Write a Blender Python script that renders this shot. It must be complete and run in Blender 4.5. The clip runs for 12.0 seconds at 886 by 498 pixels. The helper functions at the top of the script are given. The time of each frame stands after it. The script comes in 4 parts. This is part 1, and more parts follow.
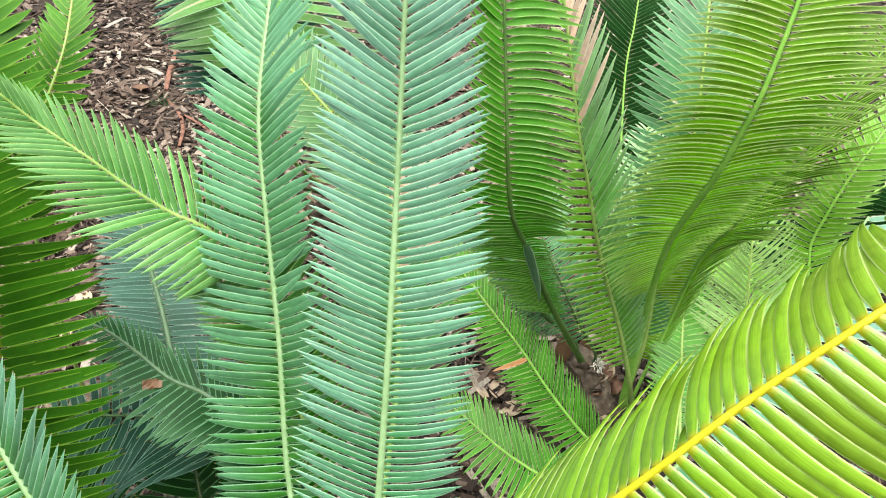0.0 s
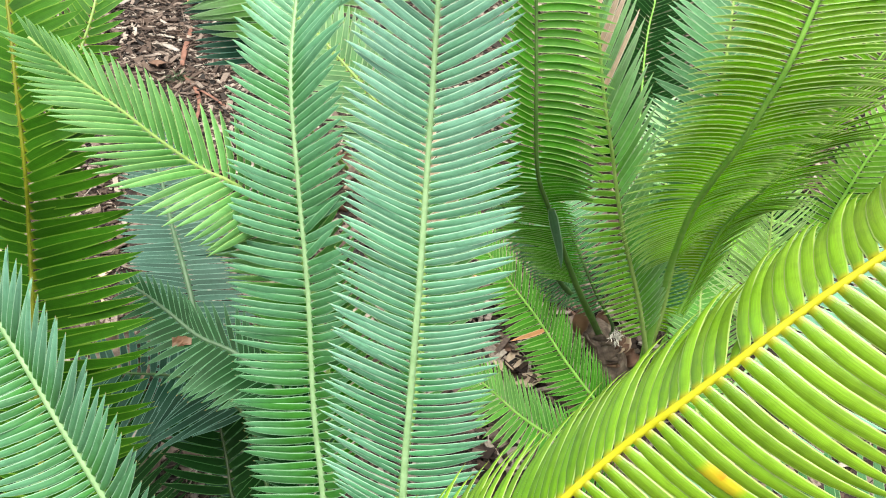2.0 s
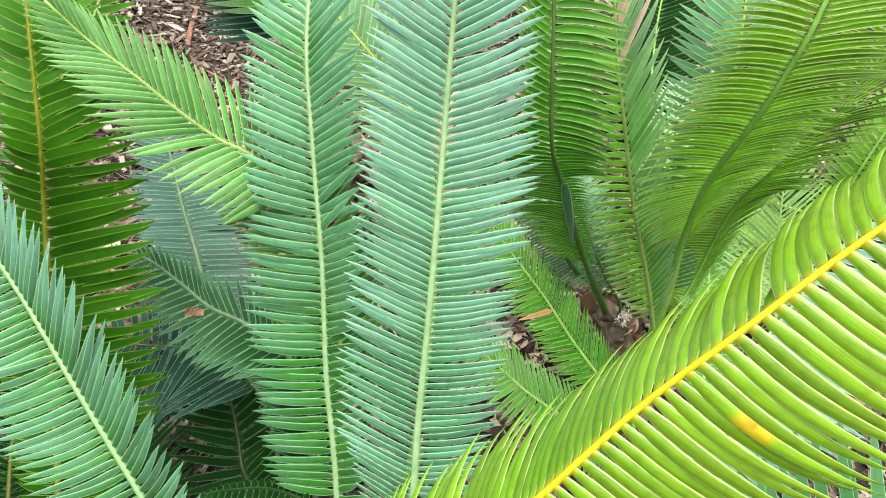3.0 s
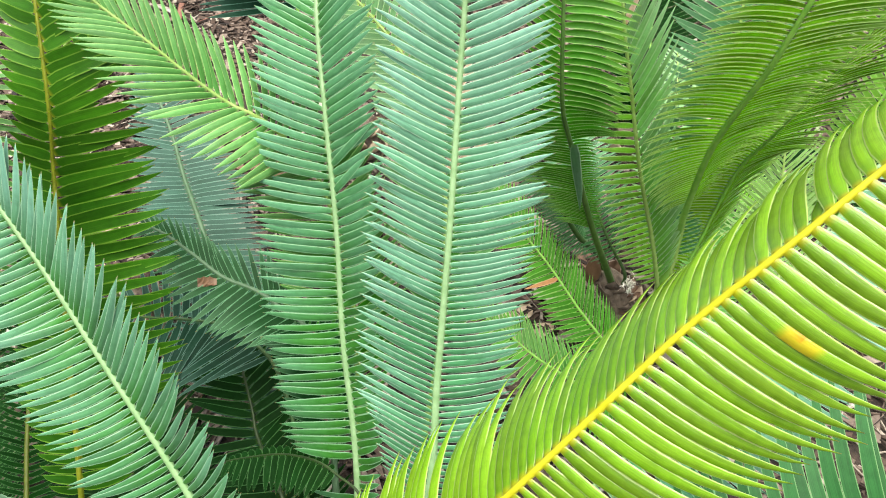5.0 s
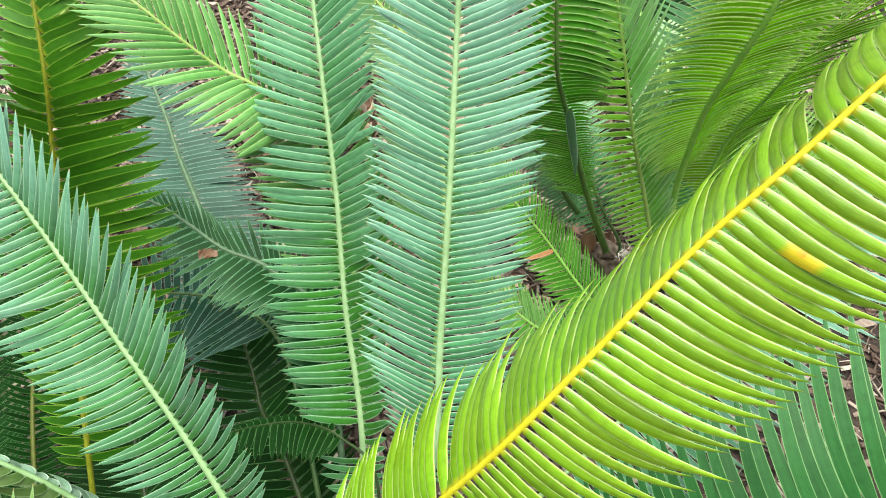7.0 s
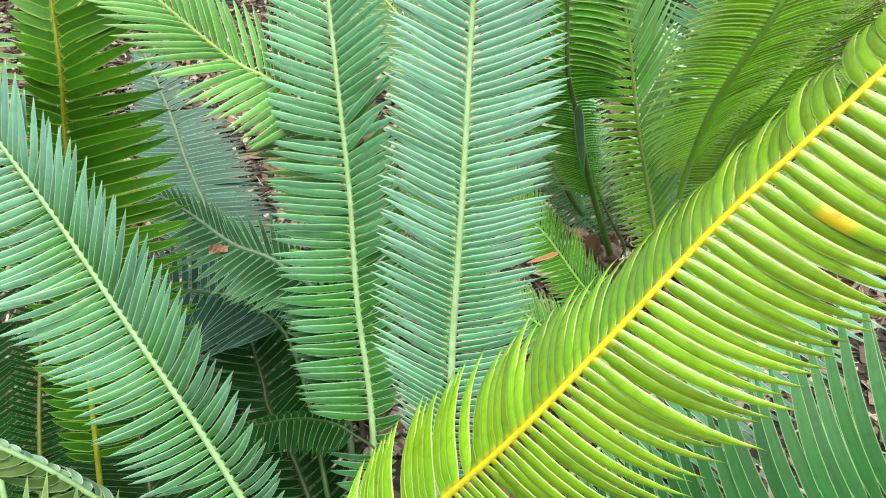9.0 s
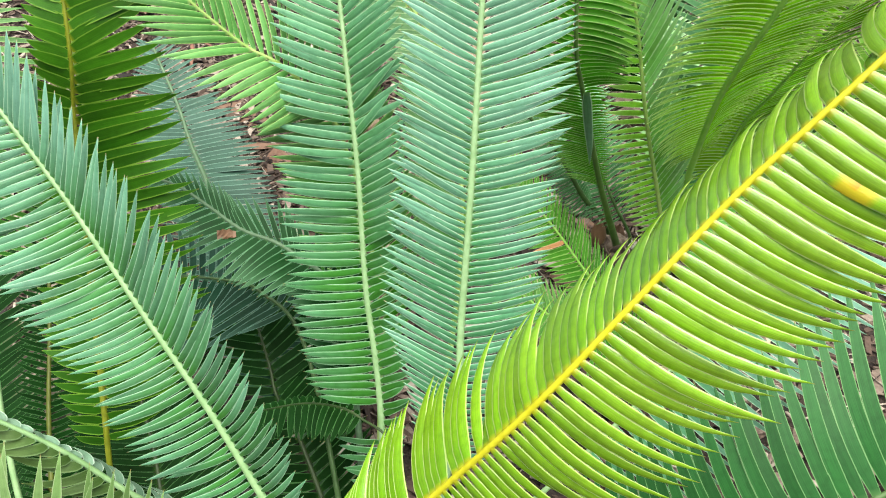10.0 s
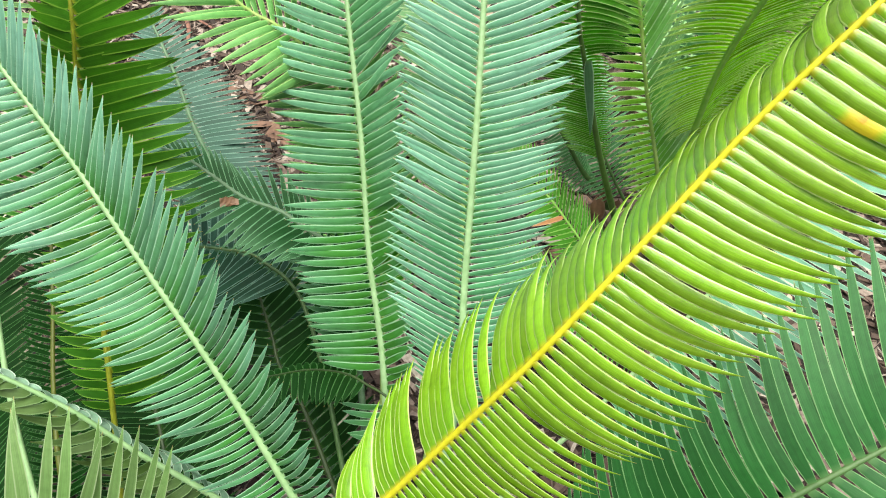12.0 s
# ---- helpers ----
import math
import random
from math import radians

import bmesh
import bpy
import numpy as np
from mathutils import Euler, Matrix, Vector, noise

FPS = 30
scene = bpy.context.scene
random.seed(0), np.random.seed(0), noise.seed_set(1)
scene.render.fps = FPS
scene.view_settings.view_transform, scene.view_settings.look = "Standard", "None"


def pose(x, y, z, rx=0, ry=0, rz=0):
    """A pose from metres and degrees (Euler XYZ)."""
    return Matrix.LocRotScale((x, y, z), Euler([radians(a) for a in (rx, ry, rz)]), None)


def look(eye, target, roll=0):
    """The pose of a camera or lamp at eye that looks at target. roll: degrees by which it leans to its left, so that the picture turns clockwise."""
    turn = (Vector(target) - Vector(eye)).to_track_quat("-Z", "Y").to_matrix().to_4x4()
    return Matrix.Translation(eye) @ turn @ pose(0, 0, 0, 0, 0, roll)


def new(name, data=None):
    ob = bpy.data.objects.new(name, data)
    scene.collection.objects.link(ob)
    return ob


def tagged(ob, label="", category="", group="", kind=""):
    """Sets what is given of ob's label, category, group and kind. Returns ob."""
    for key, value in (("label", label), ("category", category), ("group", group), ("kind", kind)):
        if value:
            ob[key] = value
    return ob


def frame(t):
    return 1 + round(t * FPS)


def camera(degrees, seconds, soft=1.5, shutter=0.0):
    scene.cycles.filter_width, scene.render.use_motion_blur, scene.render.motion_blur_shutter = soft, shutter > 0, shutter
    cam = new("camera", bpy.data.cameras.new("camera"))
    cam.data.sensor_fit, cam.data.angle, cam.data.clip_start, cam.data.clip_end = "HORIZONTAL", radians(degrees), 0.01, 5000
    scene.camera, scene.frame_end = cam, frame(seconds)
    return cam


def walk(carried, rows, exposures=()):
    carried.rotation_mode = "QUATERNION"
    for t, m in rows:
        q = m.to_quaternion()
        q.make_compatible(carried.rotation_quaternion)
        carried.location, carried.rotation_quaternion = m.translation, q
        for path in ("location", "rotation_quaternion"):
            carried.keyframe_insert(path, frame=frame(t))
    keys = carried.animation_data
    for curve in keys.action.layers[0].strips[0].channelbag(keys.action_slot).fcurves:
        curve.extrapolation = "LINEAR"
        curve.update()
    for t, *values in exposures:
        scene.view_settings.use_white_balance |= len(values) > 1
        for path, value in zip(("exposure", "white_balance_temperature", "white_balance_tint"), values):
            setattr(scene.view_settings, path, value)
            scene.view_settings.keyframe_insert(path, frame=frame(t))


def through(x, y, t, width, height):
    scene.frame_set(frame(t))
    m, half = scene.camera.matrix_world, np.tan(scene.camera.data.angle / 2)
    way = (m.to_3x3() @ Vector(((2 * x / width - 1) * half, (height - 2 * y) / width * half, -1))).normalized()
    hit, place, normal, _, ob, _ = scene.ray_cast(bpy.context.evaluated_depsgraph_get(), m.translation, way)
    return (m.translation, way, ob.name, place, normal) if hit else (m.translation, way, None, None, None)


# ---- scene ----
cam = camera(69.6, 12.0, soft=1.05)
PATH = [
    (0, (-0.093, 0.028, 1.508), (0.028, 1.577, 0.248), 4.0),
    (0.5, (-0.098, 0.02, 1.502), (0.011, 1.56, 0.231), 3.9),
    (1, (-0.107, 0.013, 1.495), (0.001, 1.546, 0.215), 4.2),
    (1.5, (-0.118, 0.004, 1.489), (-0.011, 1.536, 0.207), 4.3),
    (2, (-0.124, -0.006, 1.48), (-0.026, 1.516, 0.186), 4.1),
    (2.5, (-0.134, -0.015, 1.469), (-0.04, 1.495, 0.162), 4.6),
    (3, (-0.143, -0.022, 1.459), (-0.048, 1.476, 0.137), 4.6),
    (5, (-0.178, -0.048, 1.429), (-0.056, 1.419, 0.075), 4.0),
    (5.5, (-0.18, -0.059, 1.42), (-0.034, 1.395, 0.054), 3.9),
    (6, (-0.184, -0.069, 1.415), (-0.035, 1.38, 0.045), 3.9),
    (6.5, (-0.186, -0.075, 1.41), (-0.038, 1.366, 0.031), 3.7),
    (7, (-0.192, -0.082, 1.406), (-0.044, 1.36, 0.028), 3.4),
    (9, (-0.22, -0.105, 1.38), (-0.056, 1.368, 0.037), 3.7),
    (9.5, (-0.224, -0.111, 1.375), (-0.063, 1.361, 0.03), 3.7),
    (10, (-0.231, -0.116, 1.368), (-0.073, 1.347, 0.013), 3.7),
    (10.5, (-0.234, -0.121, 1.361), (-0.063, 1.33, -0.005), 4.1),
    (11, (-0.235, -0.127, 1.355), (-0.06, 1.317, -0.018), 4.3),
    (11.5, (-0.238, -0.136, 1.35), (-0.065, 1.301, -0.03), 4.1),
    (12, (-0.244, -0.144, 1.345), (-0.072, 1.291, -0.037), 4.1),
]
walk(cam, [(t, look(eye, target, roll)) for t, eye, target, roll in PATH])

# ---- light ----
world = bpy.data.worlds.new("world")
scene.world = world
world.use_nodes = True
wn = world.node_tree.nodes
sky = wn.new("ShaderNodeTexSky")
sky.sky_type, sky.sun_disc = "NISHITA", False
sky.sun_elevation, sky.sun_rotation = radians(80), radians(209)
sky.air_density, sky.dust_density, sky.ozone_density = 1.0, 5.0, 1.0
wn["Background"].inputs["Strength"].default_value = 0.05
world.node_tree.links.new(sky.outputs["Color"], wn["Background"].inputs["Color"])
sun_data = bpy.data.lights.new("sun", "SUN")
sun_data.energy, sun_data.angle, sun_data.color = 4.5, radians(84), (1.0, 0.98, 0.86)
sun = new("sun", sun_data)
sun.matrix_world = look((-0.25, -0.45, 3.2), (0, 0, 0))
scene.view_settings.exposure = 0.99


# ---- materials ----
def nodes_of(name):
    m = bpy.data.materials.new(name)
    m.use_nodes = True
    return m, m.node_tree.nodes, m.node_tree.links, m.node_tree.nodes["Principled BSDF"]


def ramp(nodes, stops):
    r = nodes.new("ShaderNodeValToRGB")
    el = r.color_ramp.elements
    while len(el) < len(stops):
        el.new(0.5)
    for e, (p, c) in zip(el, stops):
        e.position, e.color = p, (*c, 1)
    return r


def mix(nodes, links, a, b, factor, blend="MIX"):
    n = nodes.new("ShaderNodeMix")
    n.data_type, n.blend_type = "RGBA", blend
    for sock, v in ((n.inputs[6], a), (n.inputs[7], b), (n.inputs[0], factor)):
        if hasattr(v, "is_output"):
            links.new(v, sock)
        elif isinstance(v, tuple):
            sock.default_value = (*v, 1)
        else:
            sock.default_value = v
    return n.outputs[2]


def leaf_material(name, main, other, edge, heel, rough=0.42, through=0.25, gloss=0.5, edge_at=0.79, stain=None, coat=0.0, pale_tip=0.0):
    """Blade colour with long veins, a pale margin and a heel that takes the rachis' colour; uv x runs along the blade, y across it."""
    m, nd, ln, bsdf = nodes_of(name)
    uv = nd.new("ShaderNodeUVMap")
    sep = nd.new("ShaderNodeSeparateXYZ")
    ln.new(uv.outputs[0], sep.inputs[0])
    info = nd.new("ShaderNodeObjectInfo")
    geo = nd.new("ShaderNodeNewGeometry")
    # blotches in world space
    blot = nd.new("ShaderNodeTexNoise")
    blot.inputs["Scale"].default_value, blot.inputs["Detail"].default_value = 6, 6
    ln.new(geo.outputs["Position"], blot.inputs["Vector"])
    # second tone towards the frond's tip: waxy bloom, plus GOLD's shade and OLIVE's light
    tipward = nd.new("ShaderNodeSeparateColor")
    ln.new(info.outputs["Color"], tipward.inputs[0])
    both_scales = nd.new("ShaderNodeMath")
    both_scales.operation = "MULTIPLY_ADD"
    ln.new(tipward.outputs[0], both_scales.inputs[0])
    both_scales.inputs[1].default_value = 0.55
    ln.new(blot.outputs[0], both_scales.inputs[2])
    outer = nd.new("ShaderNodeMath")
    outer.operation = "MULTIPLY_ADD"
    ln.new(sep.outputs["X"], outer.inputs[0])
    outer.inputs[1].default_value = 0.4
    ln.new(both_scales.outputs[0], outer.inputs[2])
    shrink = nd.new("ShaderNodeMath")
    shrink.operation = "MULTIPLY"
    ln.new(outer.outputs[0], shrink.inputs[0])
    shrink.inputs[1].default_value = 0.7
    tone = ramp(nd, [(0.42, main), (0.9, other)])
    ln.new(shrink.outputs[0], tone.inputs[0])
    speck = nd.new("ShaderNodeTexNoise")
    speck.inputs["Scale"].default_value, speck.inputs["Detail"].default_value = 90, 6
    ln.new(geo.outputs["Position"], speck.inputs["Vector"])
    speck_tone = ramp(nd, [(0.3, (0.84, 0.86, 0.82)), (0.5, (1, 1, 1)), (0.75, (1.06, 1.05, 1.03))])
    ln.new(speck.outputs[0], speck_tone.inputs[0])
    # each leaflet a little lighter or darker
    vary = nd.new("ShaderNodeMapRange")
    vary.inputs["To Min"].default_value, vary.inputs["To Max"].default_value = 0.8, 1.2
    ln.new(info.outputs["Random"], vary.inputs[0])
    hsv = nd.new("ShaderNodeHueSaturation")
    ln.new(mix(nd, ln, tone.outputs[0], speck_tone.outputs[0], 1.0, "MULTIPLY"), hsv.inputs["Color"])
    ln.new(vary.outputs[0], hsv.inputs["Value"])
    # veins
    stretch = nd.new("ShaderNodeVectorMath")
    stretch.operation = "MULTIPLY_ADD"
    stretch.inputs[1].default_value = (2.5, 22, 1)
    ln.new(uv.outputs[0], stretch.inputs[0])
    ln.new(info.outputs["Random"], stretch.inputs[2])
    vein = nd.new("ShaderNodeTexNoise")
    vein.inputs["Scale"].default_value, vein.inputs["Detail"].default_value = 1.0, 2
    ln.new(stretch.outputs[0], vein.inputs["Vector"])
    vr = ramp(nd, [(0.35, (0.82, 0.82, 0.82)), (0.65, (1.12, 1.12, 1.12))])
    ln.new(vein.outputs[0], vr.inputs[0])
    col = mix(nd, ln, hsv.outputs[0], vr.outputs[0], 1.0, "MULTIPLY")
    # pale margin
    off = nd.new("ShaderNodeMath")
    off.operation = "SUBTRACT"
    ln.new(sep.outputs["Y"], off.inputs[0])
    off.inputs[1].default_value = 0.5
    ab = nd.new("ShaderNodeMath")
    ab.operation = "ABSOLUTE"
    ln.new(off.outputs[0], ab.inputs[0])
    mr = nd.new("ShaderNodeMapRange")
    mr.inputs["From Min"].default_value, mr.inputs["From Max"].default_value = edge_at * 0.5, edge_at * 0.5 + 0.03
    ln.new(ab.outputs[0], mr.inputs[0])
    col = mix(nd, ln, col, edge, mr.outputs[0])
    # heel
    hr = nd.new("ShaderNodeMapRange")
    hr.inputs["From Min"].default_value, hr.inputs["From Max"].default_value = 0.04, 0.0
    ln.new(sep.outputs["X"], hr.inputs[0])
    col = mix(nd, ln, col, heel, hr.outputs[0])
    # the outer end pales towards the margin's colour
    pt = nd.new("ShaderNodeMapRange")
    pt.inputs["From Min"].default_value, pt.inputs["From Max"].default_value, pt.inputs["To Max"].default_value = 0.5, 1.0, pale_tip
    ln.new(sep.outputs["X"], pt.inputs[0])
    col = mix(nd, ln, col, edge, pt.outputs[0])
    # dry points
    tr = nd.new("ShaderNodeMapRange")
    tr.inputs["From Min"].default_value, tr.inputs["From Max"].default_value = 0.965, 1.0
    ln.new(sep.outputs["X"], tr.inputs[0])
    col = mix(nd, ln, col, (0.42, 0.3, 0.12), tr.outputs[0])
    if stain:
        lo, hi, rim, core = stain
        band = ramp(nd, [(lo, (0, 0, 0)), (lo + 0.05, (1, 1, 1)), (hi - 0.05, (1, 1, 1)), (hi, (0, 0, 0))])
        ln.new(sep.outputs["X"], band.inputs[0])
        col = mix(nd, ln, col, rim, band.outputs[0])
        spot = ramp(nd, [(lo + 0.06, (0, 0, 0)), (lo + 0.12, (1, 1, 1)), (hi - 0.16, (1, 1, 1)), (hi - 0.1, (0, 0, 0))])
        ln.new(sep.outputs["X"], spot.inputs[0])
        side = ramp(nd, [(0.45, (0, 0, 0)), (0.7, (1, 1, 1))])
        ln.new(sep.outputs["Y"], side.inputs[0])
        col = mix(nd, ln, col, core, mix(nd, ln, spot.outputs[0], side.outputs[0], 1.0, "MULTIPLY"))
    ln.new(col, bsdf.inputs["Base Color"])
    bsdf.inputs["Roughness"].default_value = rough
    bsdf.inputs["Specular IOR Level"].default_value = gloss
    bsdf.inputs["Coat Weight"].default_value, bsdf.inputs["Coat Roughness"].default_value = coat, 0.18
    bump = nd.new("ShaderNodeBump")
    bump.inputs["Strength"].default_value, bump.inputs["Distance"].default_value = 0.25, 0.0015
    ln.new(vein.outputs[0], bump.inputs["Height"])
    ln.new(bump.outputs[0], bsdf.inputs["Normal"])
    trans = nd.new("ShaderNodeBsdfTranslucent")
    ln.new(col, trans.inputs["Color"])
    both = nd.new("ShaderNodeMixShader")
    both.inputs[0].default_value = through
    ln.new(bsdf.outputs[0], both.inputs[1])
    ln.new(trans.outputs[0], both.inputs[2])
    ln.new(both.outputs[0], nd["Material Output"].inputs[0])
    return m


def plain_material(name, stops, scale, rough=0.6, bump=0.3, distance=0.003, island=False, detail=5):
    m, nd, ln, bsdf = nodes_of(name)
    geo = nd.new("ShaderNodeNewGeometry")
    tex = nd.new("ShaderNodeTexNoise")
    tex.inputs["Scale"].default_value, tex.inputs["Detail"].default_value = scale, detail
    ln.new(geo.outputs["Position"], tex.inputs["Vector"])
    r = ramp(nd, stops)
    if island:
        ln.new(geo.outputs["Random Per Island"], r.inputs[0])
        r2 = ramp(nd, [(0.3, (0.6, 0.6, 0.6)), (0.7, (1.15, 1.15, 1.15))])
        ln.new(tex.outputs[0], r2.inputs[0])
        col = mix(nd, ln, r.outputs[0], r2.outputs[0], 1.0, "MULTIPLY")
    else:
        ln.new(tex.outputs[0], r.inputs[0])
        col = r.outputs[0]
    ln.new(col, bsdf.inputs["Base Color"])
    bsdf.inputs["Roughness"].default_value = rough
    b = nd.new("ShaderNodeBump")
    b.inputs["Strength"].default_value, b.inputs["Distance"].default_value = bump, distance
    ln.new(tex.outputs[0], b.inputs["Height"])
    ln.new(b.outputs[0], bsdf.inputs["Normal"])
    return m


BLUE = leaf_material("glaucous_leaf", (0.045, 0.22, 0.025), (0.17, 0.43, 0.26), (0.32, 0.58, 0.34), (0.3, 0.5, 0.2), 0.42, 0.22)
ICE = leaf_material("pale_glaucous_leaf", (0.09, 0.33, 0.14), (0.26, 0.53, 0.41), (0.48, 0.72, 0.54), (0.34, 0.52, 0.24), 0.45, 0.2)
SEA = leaf_material("sea_green_leaf", (0.045, 0.22, 0.022), (0.19, 0.43, 0.31), (0.34, 0.57, 0.38), (0.09, 0.27, 0.06), 0.4, 0.2)
LIME = leaf_material("young_leaf", (0.19, 0.45, 0.006), (0.37, 0.63, 0.035), (0.68, 0.83, 0.27), (0.58, 0.55, 0.015), 0.26, 0.42, 0.9, 0.8, coat=1.0)
SCORCHED = leaf_material("scorched_leaf", (0.17, 0.44, 0.006), (0.35, 0.62, 0.035), (0.5, 0.7, 0.22), (0.6, 0.58, 0.01), 0.2, 0.4, 0.9, 0.84, (0.25, 0.49, (0.75, 0.66, 0.03), (0.8, 0.42, 0.02)))
GREEN = leaf_material("green_leaf", (0.11, 0.42, 0.016), (0.15, 0.48, 0.04), (0.5, 0.75, 0.25), (0.18, 0.4, 0.06), 0.42, 0.64, 0.5, pale_tip=0.5)
# base tone lighter than the tip's: light on the lower leaflets, painted in
OLIVE = leaf_material("olive_leaf", (0.38, 0.68, 0.03), (0.31, 0.59, 0.045), (0.8, 0.93, 0.5), (0.2, 0.38, 0.08), 0.38, 0.76, 0.5, 0.68, pale_tip=0.85)
# first tone darkened: shade on the frond's lower leaflets, put into the colour
GOLD = leaf_material("yellow_ribbed_leaf", (0.026, 0.13, 0.004), (0.075, 0.27, 0.01), (0.2, 0.41, 0.04), (0.32, 0.36, 0.02), 0.42, 0.3, 0.35)
# near-black green: the shade low among the stems is put into this colour
SHADED_GREEN = leaf_material("shaded_green_leaf", (0.003, 0.022, 0.002), (0.007, 0.038, 0.007), (0.06, 0.16, 0.05), (0.02, 0.06, 0.008), 0.45, 0.08, 0.04, 0.84)
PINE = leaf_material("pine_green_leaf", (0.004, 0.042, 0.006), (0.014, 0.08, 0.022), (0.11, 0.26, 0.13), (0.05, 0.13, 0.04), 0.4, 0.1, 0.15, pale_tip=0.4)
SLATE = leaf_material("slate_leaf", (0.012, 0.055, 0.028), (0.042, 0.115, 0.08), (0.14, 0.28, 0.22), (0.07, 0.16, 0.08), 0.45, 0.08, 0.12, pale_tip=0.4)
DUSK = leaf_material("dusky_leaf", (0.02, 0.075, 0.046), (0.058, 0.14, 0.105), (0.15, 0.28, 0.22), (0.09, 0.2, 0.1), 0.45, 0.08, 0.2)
MOSS = leaf_material("moss_leaf", (0.013, 0.095, 0.015), (0.03, 0.145, 0.035), (0.16, 0.33, 0.13), (0.07, 0.17, 0.05), 0.42, 0.15, 0.3, 0.86)
PALE = leaf_material("pale_leaf", (0.17, 0.34, 0.09), (0.28, 0.46, 0.17), (0.45, 0.6, 0.32), (0.4, 0.55, 0.3), 0.5, 0.3, 0.4)
MILKY = leaf_material("milky_green_leaf", (0.19, 0.43, 0.06), (0.38, 0.62, 0.2), (0.6, 0.8, 0.4), (0.4, 0.55, 0.2), 0.45, 0.4, 0.4)
FRESH = leaf_material("fresh_leaf", (0.06, 0.25, 0.03), (0.17, 0.38, 0.17), (0.36, 0.58, 0.26), (0.4, 0.56, 0.06), 0.4, 0.28)
BRIGHT = leaf_material("bright_green_leaf", (0.22, 0.56, 0.09), (0.48, 0.75, 0.44), (0.62, 0.84, 0.52), (0.3, 0.46, 0.08), 0.4, 0.5, pale_tip=0.5)
MATTE = leaf_material("dull_olive_leaf", (0.035, 0.085, 0.012), (0.07, 0.135, 0.028), (0.13, 0.22, 0.08), (0.2, 0.32, 0.2), 0.55, 0.2, 0.3)
FROST = leaf_material("frosted_green_leaf", (0.035, 0.23, 0.006), (0.18, 0.43, 0.13), (0.34, 0.6, 0.18), (0.34, 0.48, 0.16), 0.42, 0.25)
GRASS = leaf_material("grass_green_leaf", (0.055, 0.27, 0.008), (0.11, 0.38, 0.03), (0.34, 0.62, 0.15), (0.2, 0.38, 0.05), 0.38, 0.35)
MEADOW = leaf_material("meadow_green_leaf", (0.21, 0.53, 0.025), (0.28, 0.6, 0.08), (0.55, 0.78, 0.3), (0.24, 0.42, 0.07), 0.38, 0.4, pale_tip=0.4)
DEEP = leaf_material("deep_green_leaf", (0.11, 0.36, 0.12), (0.24, 0.5, 0.29), (0.48, 0.7, 0.46), (0.2, 0.4, 0.15), 0.45, 0.35, 0.4)
BLOOM = leaf_material("waxy_stub", (0.12, 0.25, 0.16), (0.23, 0.37, 0.26), (0.4, 0.53, 0.42), (0.22, 0.38, 0.26), 0.5, 0.2)
WITHERED = leaf_material("dry_leaflet", (0.6, 0.25, 0.09), (0.75, 0.42, 0.2), (0.75, 0.5, 0.3), (0.5, 0.3, 0.1), 0.6, 0.3)
PAPERY = leaf_material("papery_leaflet", (0.6, 0.42, 0.28), (0.75, 0.6, 0.45), (0.8, 0.7, 0.58), (0.5, 0.4, 0.2), 0.6, 0.3)
PINK = leaf_material("withered_leaf", (0.93, 0.58, 0.45), (0.96, 0.76, 0.64), (0.96, 0.86, 0.76), (0.6, 0.4, 0.15), 0.6, 0.35)
STEM_PALE = plain_material("pale_rachis", [(0.3, (0.22, 0.38, 0.17)), (0.7, (0.32, 0.49, 0.26))], 60, 0.45)
STEM_SEA = plain_material("grey_green_rachis", [(0.3, (0.2, 0.36, 0.15)), (0.7, (0.3, 0.47, 0.23))], 60, 0.45)
STEM_GOLD = plain_material("yellow_rachis", [(0.3, (0.5, 0.48, 0.012)), (0.7, (0.63, 0.6, 0.03))], 90, 0.4)
# golden rachis, its colour toned down for the shade on its lower part
STEM_YELLOW = plain_material("shade_toned_rachis", [(0.3, (0.14, 0.17, 0.006)), (0.7, (0.22, 0.25, 0.014))], 80, 0.45)
STEM_GREEN = plain_material("green_rachis", [(0.3, (0.16, 0.4, 0.045)), (0.7, (0.26, 0.5, 0.085))], 50, 0.45)
STEM_MOSS = plain_material("moss_green_rachis", [(0.3, (0.05, 0.13, 0.02)), (0.7, (0.1, 0.21, 0.04))], 50, 0.45)
STEM_LIME = plain_material("lime_rachis", [(0.3, (0.24, 0.39, 0.08)), (0.7, (0.35, 0.5, 0.15))], 60, 0.45)
# yellow-green rachis with its deep shade put into the colour
STEM_SHADED_OLIVE = plain_material("shaded_olive_rachis", [(0.3, (0.06, 0.08, 0.004)), (0.7, (0.1, 0.125, 0.01))], 60, 0.5)
# green rachis, its colour lowered to hold the shade low in the plants
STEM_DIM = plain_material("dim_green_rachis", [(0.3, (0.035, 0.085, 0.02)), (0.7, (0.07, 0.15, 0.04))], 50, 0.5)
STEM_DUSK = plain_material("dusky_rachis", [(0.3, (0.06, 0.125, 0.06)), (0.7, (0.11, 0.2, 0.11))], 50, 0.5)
# petioles deep in the plants, their shade mixed into the colour
STEM_SHADED = plain_material("shaded_petiole", [(0.3, (0.014, 0.034, 0.006)), (0.7, (0.034, 0.065, 0.014))], 40, 0.5)
SOIL = plain_material("mulched_soil", [(0.25, (0.008, 0.005, 0.004)), (0.5, (0.022, 0.014, 0.01)), (0.75, (0.06, 0.04, 0.03))], 55, 0.9, 0.8, 0.02)
CHIP = plain_material("wood_chips", [(0.0, (0.008, 0.005, 0.004)), (0.3, (0.04, 0.022, 0.015)), (0.58, (0.105, 0.068, 0.05)), (0.85, (0.23, 0.175, 0.145)), (1.0, (0.46, 0.4, 0.34))], 120, 0.8, 0.4, 0.002, True)
